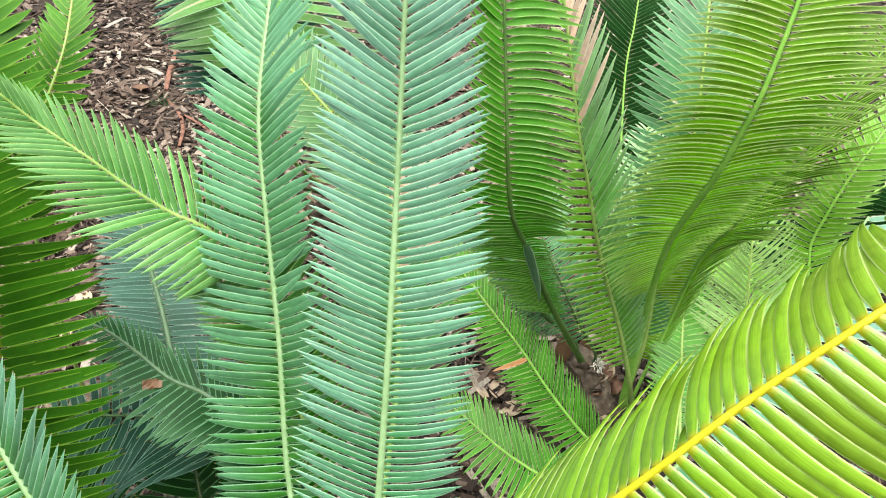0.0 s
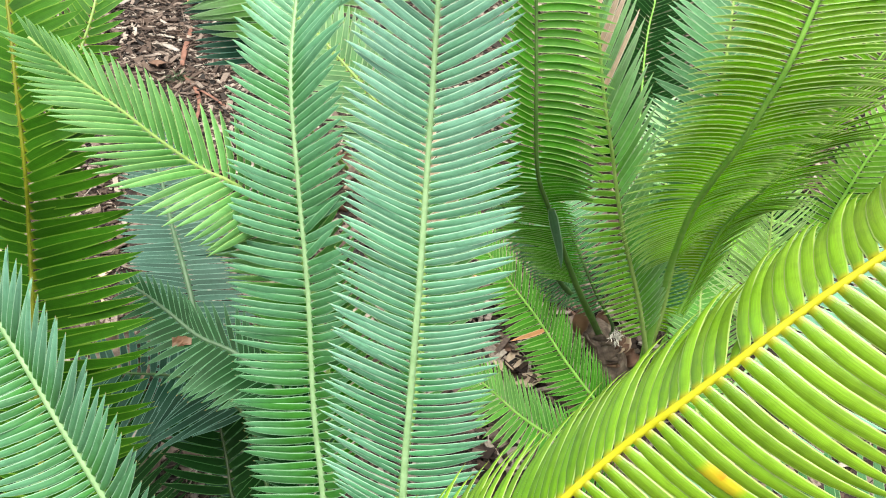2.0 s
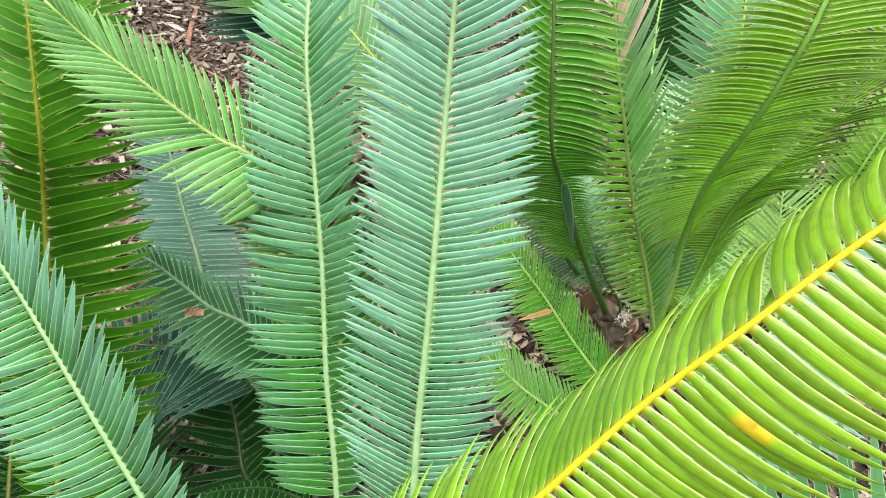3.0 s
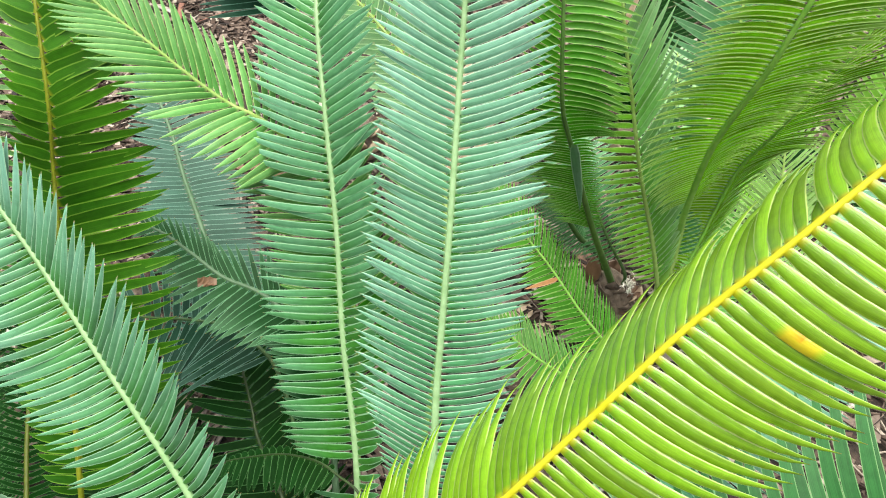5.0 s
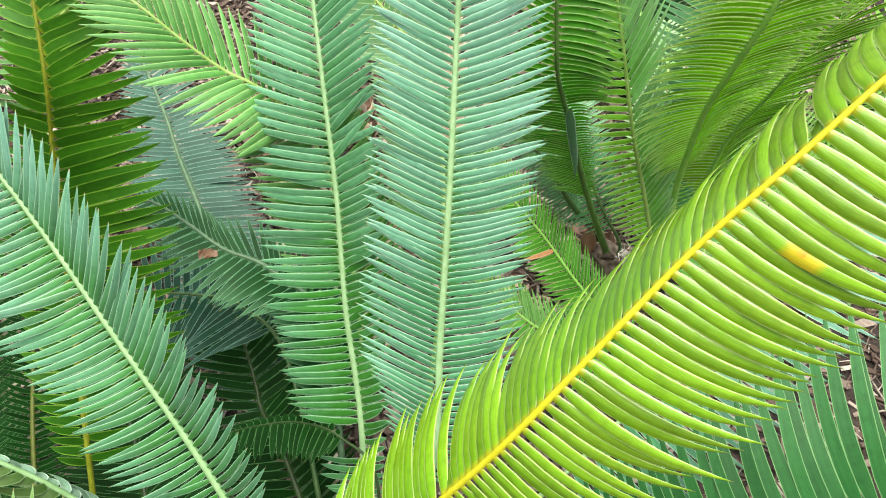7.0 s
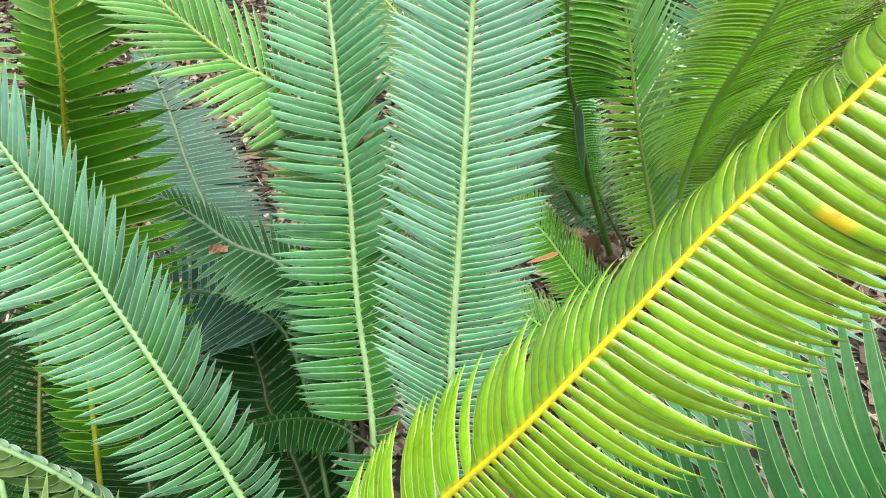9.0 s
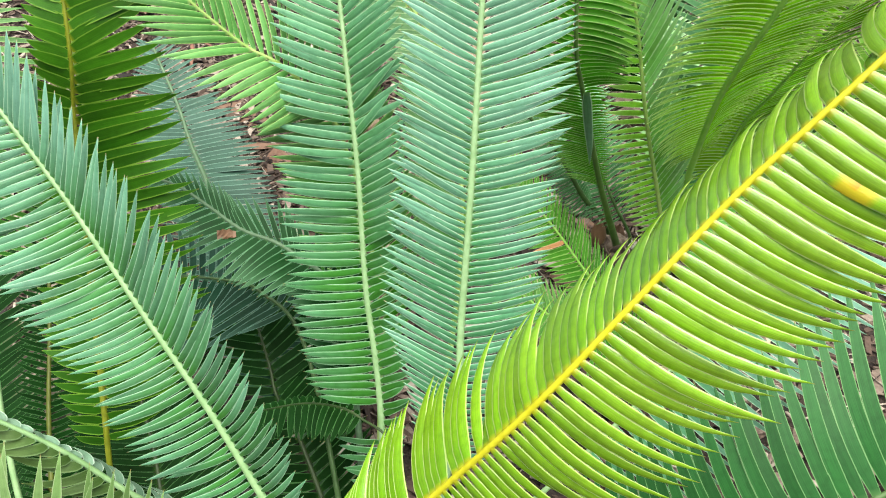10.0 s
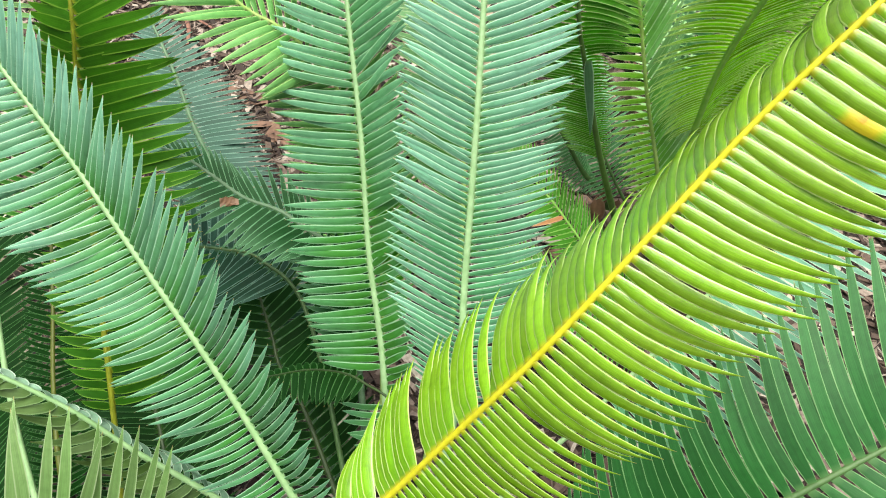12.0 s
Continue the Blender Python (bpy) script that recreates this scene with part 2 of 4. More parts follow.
BARK = plain_material("caudex_bark", [(0.3, (0.06, 0.045, 0.034)), (0.55, (0.14, 0.105, 0.08)), (0.8, (0.3, 0.25, 0.2))], 45, 0.9, 0.9, 0.01)
DRY = plain_material("dry_leaf", [(0.3, (0.11, 0.055, 0.034)), (0.7, (0.22, 0.13, 0.088))], 40, 0.7)
TAN = plain_material("tan_scale", [(0.3, (0.42, 0.3, 0.2)), (0.7, (0.62, 0.5, 0.38))], 40, 0.7)
BRACT = plain_material("smooth_bract", [(0.3, (0.12, 0.06, 0.032)), (0.7, (0.21, 0.12, 0.07))], 25, 0.5)
WEED = plain_material("weed_blades", [(0.3, (0.015, 0.04, 0.012)), (0.7, (0.05, 0.1, 0.03))], 60, 0.6)
ORANGE = plain_material("orange_dry_leaf", [(0.3, (0.55, 0.24, 0.1)), (0.7, (0.75, 0.45, 0.25))], 40, 0.6)

# ---- ground ----
def part(name, bm, material, parent=None, label=""):
    me = bpy.data.meshes.new(name)
    bm.to_mesh(me)
    bm.free()
    me.materials.append(material)
    ob = new(name, me)
    ob.parent = parent
    if label:
        tagged(ob, label)
    return ob


GROUND = -0.05


def build_ground():
    edges = np.concatenate([[-150, -40, -12], np.linspace(-4, 4, 65), [12, 40, 150]])
    verts = []
    for y in edges:
        for x in edges:
            h = 0.03 * noise.noise((x * 0.9, y * 0.9, 3.0)) + 0.012 * noise.noise((x * 4, y * 4, 9.0)) if abs(x) <= 4 and abs(y) <= 4 else 0
            verts.append((x, y + 1.5, GROUND + h))
    n = len(edges)
    faces = [(j * n + i, j * n + i + 1, (j + 1) * n + i + 1, (j + 1) * n + i) for j in range(n - 1) for i in range(n - 1)]
    me = bpy.data.meshes.new("ground")
    me.from_pydata(verts, [], faces)
    me.materials.append(SOIL)
    me.polygons.foreach_set("use_smooth", [True] * len(faces))
    tagged(new("ground", me), "dark brown garden soil under a layer of wood mulch", "ground", kind="structure")


build_ground()


def build_chips(middle, spread, count, far_count, seed):
    """Shredded wood, thick round the middle of the bed and thinning out evenly beyond it."""
    rng = random.Random(seed)
    verts, faces = [], []
    spots = [(rng.gauss(middle[0], spread), rng.gauss(middle[1], spread)) for _ in range(count)]
    spots += [(rng.gauss(middle[0], 3 * spread), rng.gauss(middle[1], 3 * spread)) for _ in range(far_count)]
    for x, y in spots:
        h = 0.03 * noise.noise((x * 0.9, (y - 1.5) * 0.9, 3.0)) + 0.012 * noise.noise((x * 4, (y - 1.5) * 4, 9.0)) if abs(x) <= 4 and abs(y - 1.5) <= 4 else 0
        size = rng.random() ** 2
        l, w, t = 0.02 + 0.1 * size, 0.008 + 0.026 * rng.random() * (0.5 + size), 0.002 + 0.005 * rng.random()
        if rng.random() < 0.3:
            l, w, t = rng.uniform(0.04, 0.13), rng.uniform(0.0025, 0.005), 0.003
        m = Matrix.Translation((x, y, GROUND + h + rng.uniform(0.0, 0.02))) @ Euler((rng.gauss(0, 0.3), rng.gauss(0, 0.25), rng.uniform(0, 6.283))).to_matrix().to_4x4()
        k = len(verts)
        a, b, c = rng.uniform(0.5, 1), rng.uniform(0.4, 1), rng.uniform(-0.3, 0.3)
        for z in (-t, t):
            for px, py in ((-l, -w * a), (l, -w * b + c * w), (l * rng.uniform(0.75, 1), w), (-l * rng.uniform(0.7, 1), w * b)):
                verts.append(m @ Vector((px * 0.5, py * 0.5, z * 0.5)))
        faces += [(k, k + 3, k + 2, k + 1), (k + 4, k + 5, k + 6, k + 7)] + [(k + i, k + (i + 1) % 4, k + 4 + (i + 1) % 4, k + 4 + i) for i in range(4)]
    me = bpy.data.meshes.new("mulch")
    me.from_pydata(verts, [], faces)
    me.materials.append(CHIP)
    return tagged(new("mulch", me), "scattered brown and grey shredded wood mulch on the soil", "mulch", kind="stuff")


build_chips((-0.6, 2.3), 1.85, 62000, 20000, 3)


# ---- cycads ----
def leaflet_mesh(name, material, side, slim, falc, droop, twist, seed, cup=-0.12, rows=10, point=2.8):
    """A blade of length 1 along x, with a six-sided section; falc bends it in its plane towards the frond's tip, droop downwards."""
    rng = random.Random(seed)
    verts, faces, uvs = [], [], []
    section = [(-1, 0.0), (-0.5, 0.55), (0.5, 0.55), (1, 0.0), (0.5, -0.55), (-0.5, -0.55)]
    wob = rng.uniform(-0.012, 0.012)
    for i in range(rows):
        u = i / (rows - 1)
        u = u ** 0.9
        width = 0.5 * slim * (0.62 + 0.38 * math.sin(1.57 * u / 0.16) if u < 0.16 else max(0.015, 1 - ((u - 0.16) / 0.84) ** point))
        cy = falc * u ** 2.2 + wob * math.sin(5 * u)
        cz = -droop * u ** 2 + 0.02 * math.sin(2.6 * u)
        a = twist * (1 - 0.35 * u)
        for sy, sz in section:
            y, z = sy * width, sz * (0.0035 + 0.007 * math.exp(-u / 0.03)) + cup * width * (1 - sy * sy)
            y, z = y * math.cos(a) - z * math.sin(a), y * math.sin(a) + z * math.cos(a)
            verts.append((u - droop * 0.35 * u ** 3, side * (cy + y), cz + z))
            uvs.append((u, 0.5 + 0.5 * sy))
    n = 6
    for i in range(rows - 1):
        for j in range(n):
            q = (i * n + j, i * n + (j + 1) % n, (i + 1) * n + (j + 1) % n, (i + 1) * n + j)
            faces.append(q if side < 0 else q[::-1])
    faces.append(tuple(range((rows - 1) * n, rows * n)) if side < 0 else tuple(reversed(range((rows - 1) * n, rows * n))))
    me = bpy.data.meshes.new(name)
    me.from_pydata(verts, [], faces)
    layer = me.uv_layers.new(name="UVMap")
    for loop in me.loops:
        layer.data[loop.index].uv = uvs[loop.vertex_index]
    me.polygons.foreach_set("use_smooth", [True] * len(faces))
    for e in me.edges:
        a, b = e.vertices
        e.use_edge_sharp = a % n == b % n and a % n in (0, 3)
    me.materials.append(material)
    return me


def spline(points, n):
    """Points at even steps along a smooth curve through the given ones, and the curve's length."""
    p = [Vector(q) for q in points]
    p = [p[0] * 2 - p[1]] + p + [p[-1] * 2 - p[-2]]
    dense = []
    for a, b, c, d in zip(p, p[1:], p[2:], p[3:]):
        for k in range(24):
            t = k / 24
            dense.append(0.5 * (2 * b + (c - a) * t + (2 * a - 5 * b + 4 * c - d) * t * t + (3 * b - a - 3 * c + d) * t ** 3))
    dense.append(p[-2])
    run = [0.0]
    for a, b in zip(dense, dense[1:]):
        run.append(run[-1] + (b - a).length)
    xs = np.linspace(0, run[-1], n)
    cols = [np.interp(xs, run, [v[i] for v in dense]) for i in range(3)]
    return [Vector(v) for v in zip(*cols)], run[-1]


def tube(points, radii, normal, sides=8, flat=0.8):
    bm = bmesh.new()
    rings = []
    for i, p in enumerate(points):
        t = (points[min(i + 1, len(points) - 1)] - points[max(i - 1, 0)]).normalized()
        nrm = (normal - normal.dot(t) * t).normalized()
        s = t.cross(nrm)
        ring = []
        for j in range(sides):
            a = 2 * math.pi * j / sides
            ring.append(bm.verts.new(p + radii[i] * (s * math.cos(a) + nrm * math.sin(a) * flat)))
        rings.append(ring)
    for r0, r1 in zip(rings, rings[1:]):
        for j in range(sides):
            bm.faces.new((r0[j], r0[(j + 1) % sides], r1[(j + 1) % sides], r1[j]))
    bm.faces.new(rings[0][::-1])
    bm.faces.new(rings[-1])
    for f in bm.faces:
        f.smooth = True
    return bm


def along_leaf(value, along):
    """A number, or the value at this place of ((place, value), ...)."""
    return float(np.interp(along, [v[0] for v in value], [v[1] for v in value])) if isinstance(value, tuple) else value


def frond(plant, points, facing, leaf, stem, label, length=0.15, pitch=0.017, width=0.0155, sweep=68, lift=18, falc=0.1, droop=0.06,
          start=0.3, radius=0.006, seed=1, taper=0.35, twist=0.2, twist2=None, fill=1.04, facing_tip=None, left=1.0, right=1.0, jitter=0.6, bent=0.03, sweep2=None, young=0.14, settle=(0.0, 1.0), dense=0.0, odd=(), lift2=None, lift_tip=None, skip=(), stalk=0.0, close=0.4, cup=-0.12, cup2=None, fill2=None, spread=0.0, spread2=None, small=(0.0, 1.0), roll=0.0, falc2=None, point=2.8, lost=0.0, lost2=0.0):
    """One pinnate leaf: a rachis through the points, base first, with leaflets on both sides. facing: where its upper face looks.
    sweep, lift, roll, fill, lost (the share of missing leaflets), left and right may change along the leafy part: ((place, value), ...)."""
    rng = random.Random(seed)
    n0, n1 = Vector(facing).normalized(), Vector(facing_tip or facing).normalized()
    pts, total = spline(points, 60)
    radii = [radius * (1.5 + stalk * (1 - i / 59) ** 2 - 1.1 * (i / 59) ** 0.8) for i in range(60)]
    ob = part("frond", tube(pts, radii, n0), stem, plant, label)
    slim = width / length
    meshes = {}
    for side in (1, -1):
        meshes[side] = [leaflet_mesh("leaflet", leaf, side, slim, (falc if side > 0 or falc2 is None else falc2) * f, droop * d, twist if side > 0 or twist2 is None else twist2, seed * 31 + k, cup if side > 0 or cup2 is None else cup2, point=point) for k, (f, d) in enumerate(((1, 1), (0.85, 1.15), (1.12, 0.85), (0.95, 1.25)))]
    extra = {}
    for mat in {m for _, _, _, m in odd}:
        extra[mat.name] = {side: leaflet_mesh("leaflet", mat, side, slim, falc, droop, twist, seed, cup) for side in (1, -1)}
    count = max(6, int(total * (1 - start) / pitch))
    for i in range(count):
        along = (i + 0.5) / count
        local = 1 + dense * (1 - 2 * along)
        along += dense * along * (1 - along)
        u = start + (1 - start) * along
        k = u * 59
        i0 = min(int(k), 58)
        for side in (1, -1):
            if any(a <= u <= b and side == s for a, b, s in skip):
                continue
            gone = along_leaf(lost if side > 0 else lost2, along)
            if gone and rng.random() < gone:
                continue
            uu = k - i0 + (0.25 if side > 0 else -0.25) * pitch / total * 59
            p = pts[i0].lerp(pts[i0 + 1], uu)
            t = (pts[min(i0 + 2, 59)] - pts[max(i0 - 1, 0)]).normalized()
            ease = min(1, max(0, (along - settle[0]) / (settle[1] - settle[0])))
            nrm = n0.lerp(n1, ease)
            nrm = (nrm - nrm.dot(t) * t).normalized()
            s = nrm.cross(t) * -side
            grow = min(1, 0.45 + 0.55 * along / young) * (1 if along < 1 - taper else max(0.3, 1 - 0.75 * ((along - 1 + taper) / taper) ** 1.8))
            grow *= small[1] if u < small[0] else 1
            turn = along_leaf(sweep if side > 0 or sweep2 is None else sweep2, along)
            a = radians(turn * (1 - close * max(0, along - 0.55) / 0.45) + (spread if side > 0 or spread2 is None else spread2) * max(0, 1 - along / 0.4) + rng.gauss(0, 1.3) * jitter)
            rise = along_leaf(lift if side > 0 or lift2 is None else lift2, along)
            rise += ((lift_tip if lift_tip is not None else rise) - rise) * ease
            v = radians(rise + rng.gauss(0, 1.4) * jitter)
            if rng.random() < bent:
                a += radians(rng.uniform(-9, 9))
                v += radians(rng.uniform(-16, 12))
            d = t * math.cos(a) + math.sin(a) * (s * math.cos(v) + nrm * math.sin(v))
            up = (nrm * math.cos(v) - s * math.sin(v))
            up = (up - up.dot(d) * d).normalized()
            up = Matrix.Rotation(radians(rng.gauss(0, 2.5) * jitter) + min(side, 0) * along_leaf(roll, along), 3, d) @ up
            w = up.cross(d)
            size = length * grow * along_leaf(left if side > 0 else right, along) * rng.uniform(0.95, 1.04)
            wide = length * (0.5 + 0.5 * grow) * rng.uniform(0.95, 1.03) * pitch * local * along_leaf(fill if side > 0 or fill2 is None else fill2, along) * math.sin(radians(turn)) / width
            rot = Matrix((d, w, up)).transposed().to_4x4()
            me = rng.choice(meshes[side])
            for lo, hi, sd, mat in odd:
                if lo <= u <= hi and sd == side:
                    me = extra[mat.name][side]
            leaf_ob = new("leaflet", me)
            leaf_ob.parent = ob
            leaf_ob.color = (min(1, max(0, along * 1.2 - 0.1 + rng.uniform(-0.12, 0.12))), 0, 0, 1)
            leaf_ob.matrix_basis = Matrix.Translation(p + s * radii[i0] * 0.62 + nrm * radii[i0] * 0.05) @ rot @ Matrix.Diagonal((size, wide, size, 1))
    return ob


def caudex(plant, x, y, height, radius, seed, lean=(0, 0)):
    """A short scaly stem with the stubs of old leaves round it."""
    rng = random.Random(seed)
    bm = bmesh.new()
    rings = []
    for i in range(9):
        u = i / 8
        r = radius * (1.15 - 0.35 * u) * (0.55 if i == 8 else 1)
        ring = []
        for j in range(18):
            a = 2 * math.pi * j / 18
            rr = r * (1 + 0.22 * noise.noise((math.cos(a) * 2 + seed, math.sin(a) * 2, u * 5)))
            ring.append(bm.verts.new((x + lean[0] * u + rr * math.cos(a), y + lean[1] * u + rr * math.sin(a), GROUND - 0.04 + (height + 0.04) * u)))
        rings.append(ring)
    for a, b in zip(rings, rings[1:]):
        for j in range(18):
            bm.faces.new((a[j], a[(j + 1) % 18], b[(j + 1) % 18], b[j]))
    bm.faces.new(rings[-1])
    bm.faces.new(rings[0][::-1])
    stem = part("caudex", bm, BARK, plant, "rough dark scaly stem")
    base = bpy.data.meshes.new("leaf_scale")
    bm = bmesh.new()
    for px, pz, w in ((0, 0, 0.5), (0.3, 0.35, 0.55), (0.5, 0.7, 0.4), (0.52, 1.0, 0.08)):
        for sx in (-1, 0, 1):
            bm.verts.new((px + (0.14 if sx == 0 else 0), sx * w, pz))
        for sx in (-1, 0, 1):
            bm.verts.new((px - 0.12 + (0.1 if sx == 0 else 0), sx * w, pz))
    bm.verts.ensure_lookup_table()
    v = bm.verts
    for i in range(3):
        a, b = i * 6, i * 6 + 6
        for q in ((0, 1), (1, 2)):
            bm.faces.new((v[a + q[0]], v[a + q[1]], v[b + q[1]], v[b + q[0]]))
            bm.faces.new((v[a + 3 + q[1]], v[a + 3 + q[0]], v[b + 3 + q[0]], v[b + 3 + q[1]]))
        bm.faces.new((v[a + 3], v[a], v[b], v[b + 3]))
        bm.faces.new((v[a + 2], v[a + 5], v[b + 5], v[b + 2]))
    bm.faces.new((v[0], v[3], v[4], v[1]))
    bm.faces.new((v[1], v[4], v[5], v[2]))
    for f in bm.faces:
        f.smooth = True
    bm.to_mesh(base)
    bm.free()
    tan = base.copy()
    base.materials.append(BARK)
    tan.materials.append(TAN)
    dry = base.copy()
    dry.materials[0] = DRY
    for i in range(46):
        u = rng.uniform(0.1, 1.0)
        a = i * 2.4 + rng.uniform(-0.2, 0.2)
        r = radius * (1.1 - 0.4 * u)
        ob = new("leaf_scale", rng.choice((base, base, tan, dry)))
        ob.parent = stem
        s = radius * rng.uniform(0.4, 0.8)
        ob.matrix_basis = Matrix.Translation((x + lean[0] * u + r * math.cos(a), y + lean[1] * u + r * math.sin(a), GROUND + height * u - s * 0.3)) @ Euler((0, rng.uniform(-0.2, 0.35), a)).to_matrix().to_4x4() @ Matrix.Scale(s, 4)
    return stem


def cycad(label, x, y, height, radius, seed, lean=(0, 0)):
    ob = new("cycad", None)
    ob.empty_display_size = 0.1
    tagged(ob, label, "cycad", "cycads in the bed")
    caudex(ob, x, y, height, radius, seed, lean)
    return ob


# the nearest cycad
near = cycad("large cycad with long blue-green feathery fronds in mulch", -0.25, 0.2, 0.16, 0.1, 5)
frond(near, [(-0.25, 0.24, 0.06), (-0.252, 0.486, 0.405), (-0.275, 0.621, 0.6), (-0.284, 0.715, 0.763), (-0.299, 0.802, 0.916), (-0.311, 0.892, 1.057), (-0.3, 1.007, 1.183), (-0.277, 1.135, 1.312), (-0.237, 1.263, 1.425)],
      (-0.5, -0.62, 0.61), BLUE, STEM_PALE, "blue-green frond with a pale rachis",
      length=0.15, pitch=0.0124, width=0.015, sweep=((0.15, 66), (0.35, 70), (0.45, 74), (0.6, 77)), lift=22, falc=0.04, droop=0.05, start=0.18, radius=0.0056, seed=11, fill=1.0, left=((0.15, 0.62), (0.43, 0.9), (0.6, 0.97)), right=((0.15, 0.83), (0.3, 0.92), (0.45, 0.92), (0.52, 0.82), (0.65, 0.72)), jitter=1.1, bent=0.09, sweep2=((0.1, 83), (0.3, 90), (0.4, 84), (0.52, 64), (0.7, 64)), dense=0.22, skip=((0.235, 0.265, -1),), cup=0.13, spread=8, point=4.0)
frond(near, [(-0.22, 0.24, 0.06), (-0.138, 0.418, 0.427), (-0.124, 0.539, 0.609), (-0.112, 0.654, 0.831), (-0.104, 0.764, 1.046), (-0.098, 0.836, 1.247), (-0.09, 0.885, 1.419), (-0.084, 0.948, 1.528)],
      (-0.06, -0.74, 0.67), ICE, STEM_PALE, "blue-green frond with a pale rachis",
      length=0.15, pitch=0.011, width=0.0152, sweep=((0.24, 71), (0.45, 75), (0.57, 71), (0.8, 70)), lift=20, falc=0.1, droop=0.05, start=0.24, radius=0.006, seed=12, fill=1.0, left=((0.24, 0.86), (0.45, 0.98), (0.5, 0.96), (0.62, 0.87)), right=((0.2, 0.98), (0.48, 0.86)), jitter=0.9, bent=0.06, sweep2=((0.1, 59), (0.25, 64), (0.48, 68)), dense=-0.08, cup=0.13, spread=8, spread2=0, falc2=0.03, point=4.2)
frond(near, [(-0.27, 0.22, 0.06), (-0.325, 0.232, 0.292), (-0.383, 0.282, 0.439), (-0.476, 0.385, 0.592), (-0.568, 0.48, 0.709), (-0.658, 0.575, 0.817), (-0.745, 0.658, 0.914), (-0.838, 0.748, 1.025), (-0.907, 0.816, 1.102)],
      (-0.35, -0.67, 0.65), SEA, STEM_SEA, "blue-green frond with a pale rachis",
      length=0.17, pitch=0.0112, width=0.0165, sweep=((0.33, 76), (0.45, 70), (0.55, 66), (0.66, 76)), lift=20, falc=0.16, droop=0.05, start=0.2, radius=0.0058, seed=13, twist=0.35, twist2=0.2, fill=1.02, left=((0.3, 1.0), (0.45, 1.0), (0.55, 0.88), (0.66, 0.7)), right=((0.3, 1.05), (0.4, 0.95)), jitter=1.1, bent=0.1, sweep2=88, young=0.66, dense=0.12, cup=0.13, spread=0, spread2=16, point=3.6)
frond(near, [(-0.24, 0.17, 0.06), (-0.352, 0.213, 0.371), (-0.245, 0.211, 0.585), (-0.183, 0.206, 0.718), (-0.107, 0.199, 0.882), (-0.042, 0.212, 1.005), (0.014, 0.228, 1.102), (0.057, 0.232, 1.176), (0.096, 0.238, 1.238), (0.129, 0.24, 1.288), (0.154, 0.245, 1.318), (0.192, 0.26, 1.352), (0.244, 0.283, 1.39)],
      (-0.34, -0.47, 0.82), LIME, STEM_GOLD, "young yellow-green frond with a bright yellow rachis",
      length=0.165, pitch=0.011, width=0.0182, sweep=((0.2, 92), (0.45, 89), (0.57, 86), (0.67, 91), (0.75, 94), (1.0, 94)), lift=-12, falc=0.2, droop=0.15, start=0.255, radius=0.0042, seed=14, taper=0.15, twist=0.05, twist2=0.05, fill=1.1, facing_tip=(-0.51, -0.18, 0.84), left=((0.45, 0.86), (0.6, 0.83), (0.75, 0.76)), right=((0.2, 0.82), (0.33, 1.02), (0.45, 1.15), (0.56, 0.97), (0.7, 0.83), (1.0, 0.78)), jitter=0.5, bent=0.03, sweep2=((0.2, 82), (0.33, 100), (0.45, 98), (0.56, 80), (0.7, 82), (0.8, 92)), settle=(0.175, 0.55), dense=0.32, odd=((0.7755, 0.782, 1, SCORCHED),), lift_tip=-36, close=0.15, cup=0.24, cup2=0.15, fill2=((0.15, 1.4), (0.42, 1.35), (0.55, 1.12)), spread=6, roll=((0.2, -0.4), (0.45, -0.32), (0.55, -0.2), (1.0, -0.15)), lost2=((0.15, 0.34), (0.35, 0.22), (0.5, 0.0)))
frond(near, [(-0.26, 0.24, 0.06), (-0.26, 0.678, 0.513), (-0.315, 0.819, 0.76), (-0.39, 0.829, 0.877), (-0.451, 0.829, 0.918), (-0.503, 0.824, 0.971), (-0.546, 0.826, 1.016), (-0.601, 0.831, 1.065), (-0.638, 0.826, 1.119)],
      (-0.15, -0.41, 0.9), FROST, STEM_LIME, "fresh green frond with a yellow-green rachis",
      length=0.15, pitch=0.0128, width=0.0162, sweep=((0.6, 60), (0.7, 57), (0.8, 47), (0.9, 41)), lift=10, falc=0.05, droop=0.04, start=0.36, radius=0.005, seed=15, fill=1.0, left=0.8, right=((0.65, 0.88), (0.72, 0.97), (1.0, 0.94)), jitter=0.6, bent=0.04, sweep2=((0.62, 70), (0.67, 62), (0.72, 53)), cup=0.15, point=3.6)
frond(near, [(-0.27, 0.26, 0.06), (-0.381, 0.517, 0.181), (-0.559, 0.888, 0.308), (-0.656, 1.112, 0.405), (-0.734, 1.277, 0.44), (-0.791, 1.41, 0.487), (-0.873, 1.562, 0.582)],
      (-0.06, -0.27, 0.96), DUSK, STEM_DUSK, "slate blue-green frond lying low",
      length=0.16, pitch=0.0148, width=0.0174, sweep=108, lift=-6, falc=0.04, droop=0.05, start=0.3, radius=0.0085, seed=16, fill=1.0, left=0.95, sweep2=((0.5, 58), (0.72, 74)))
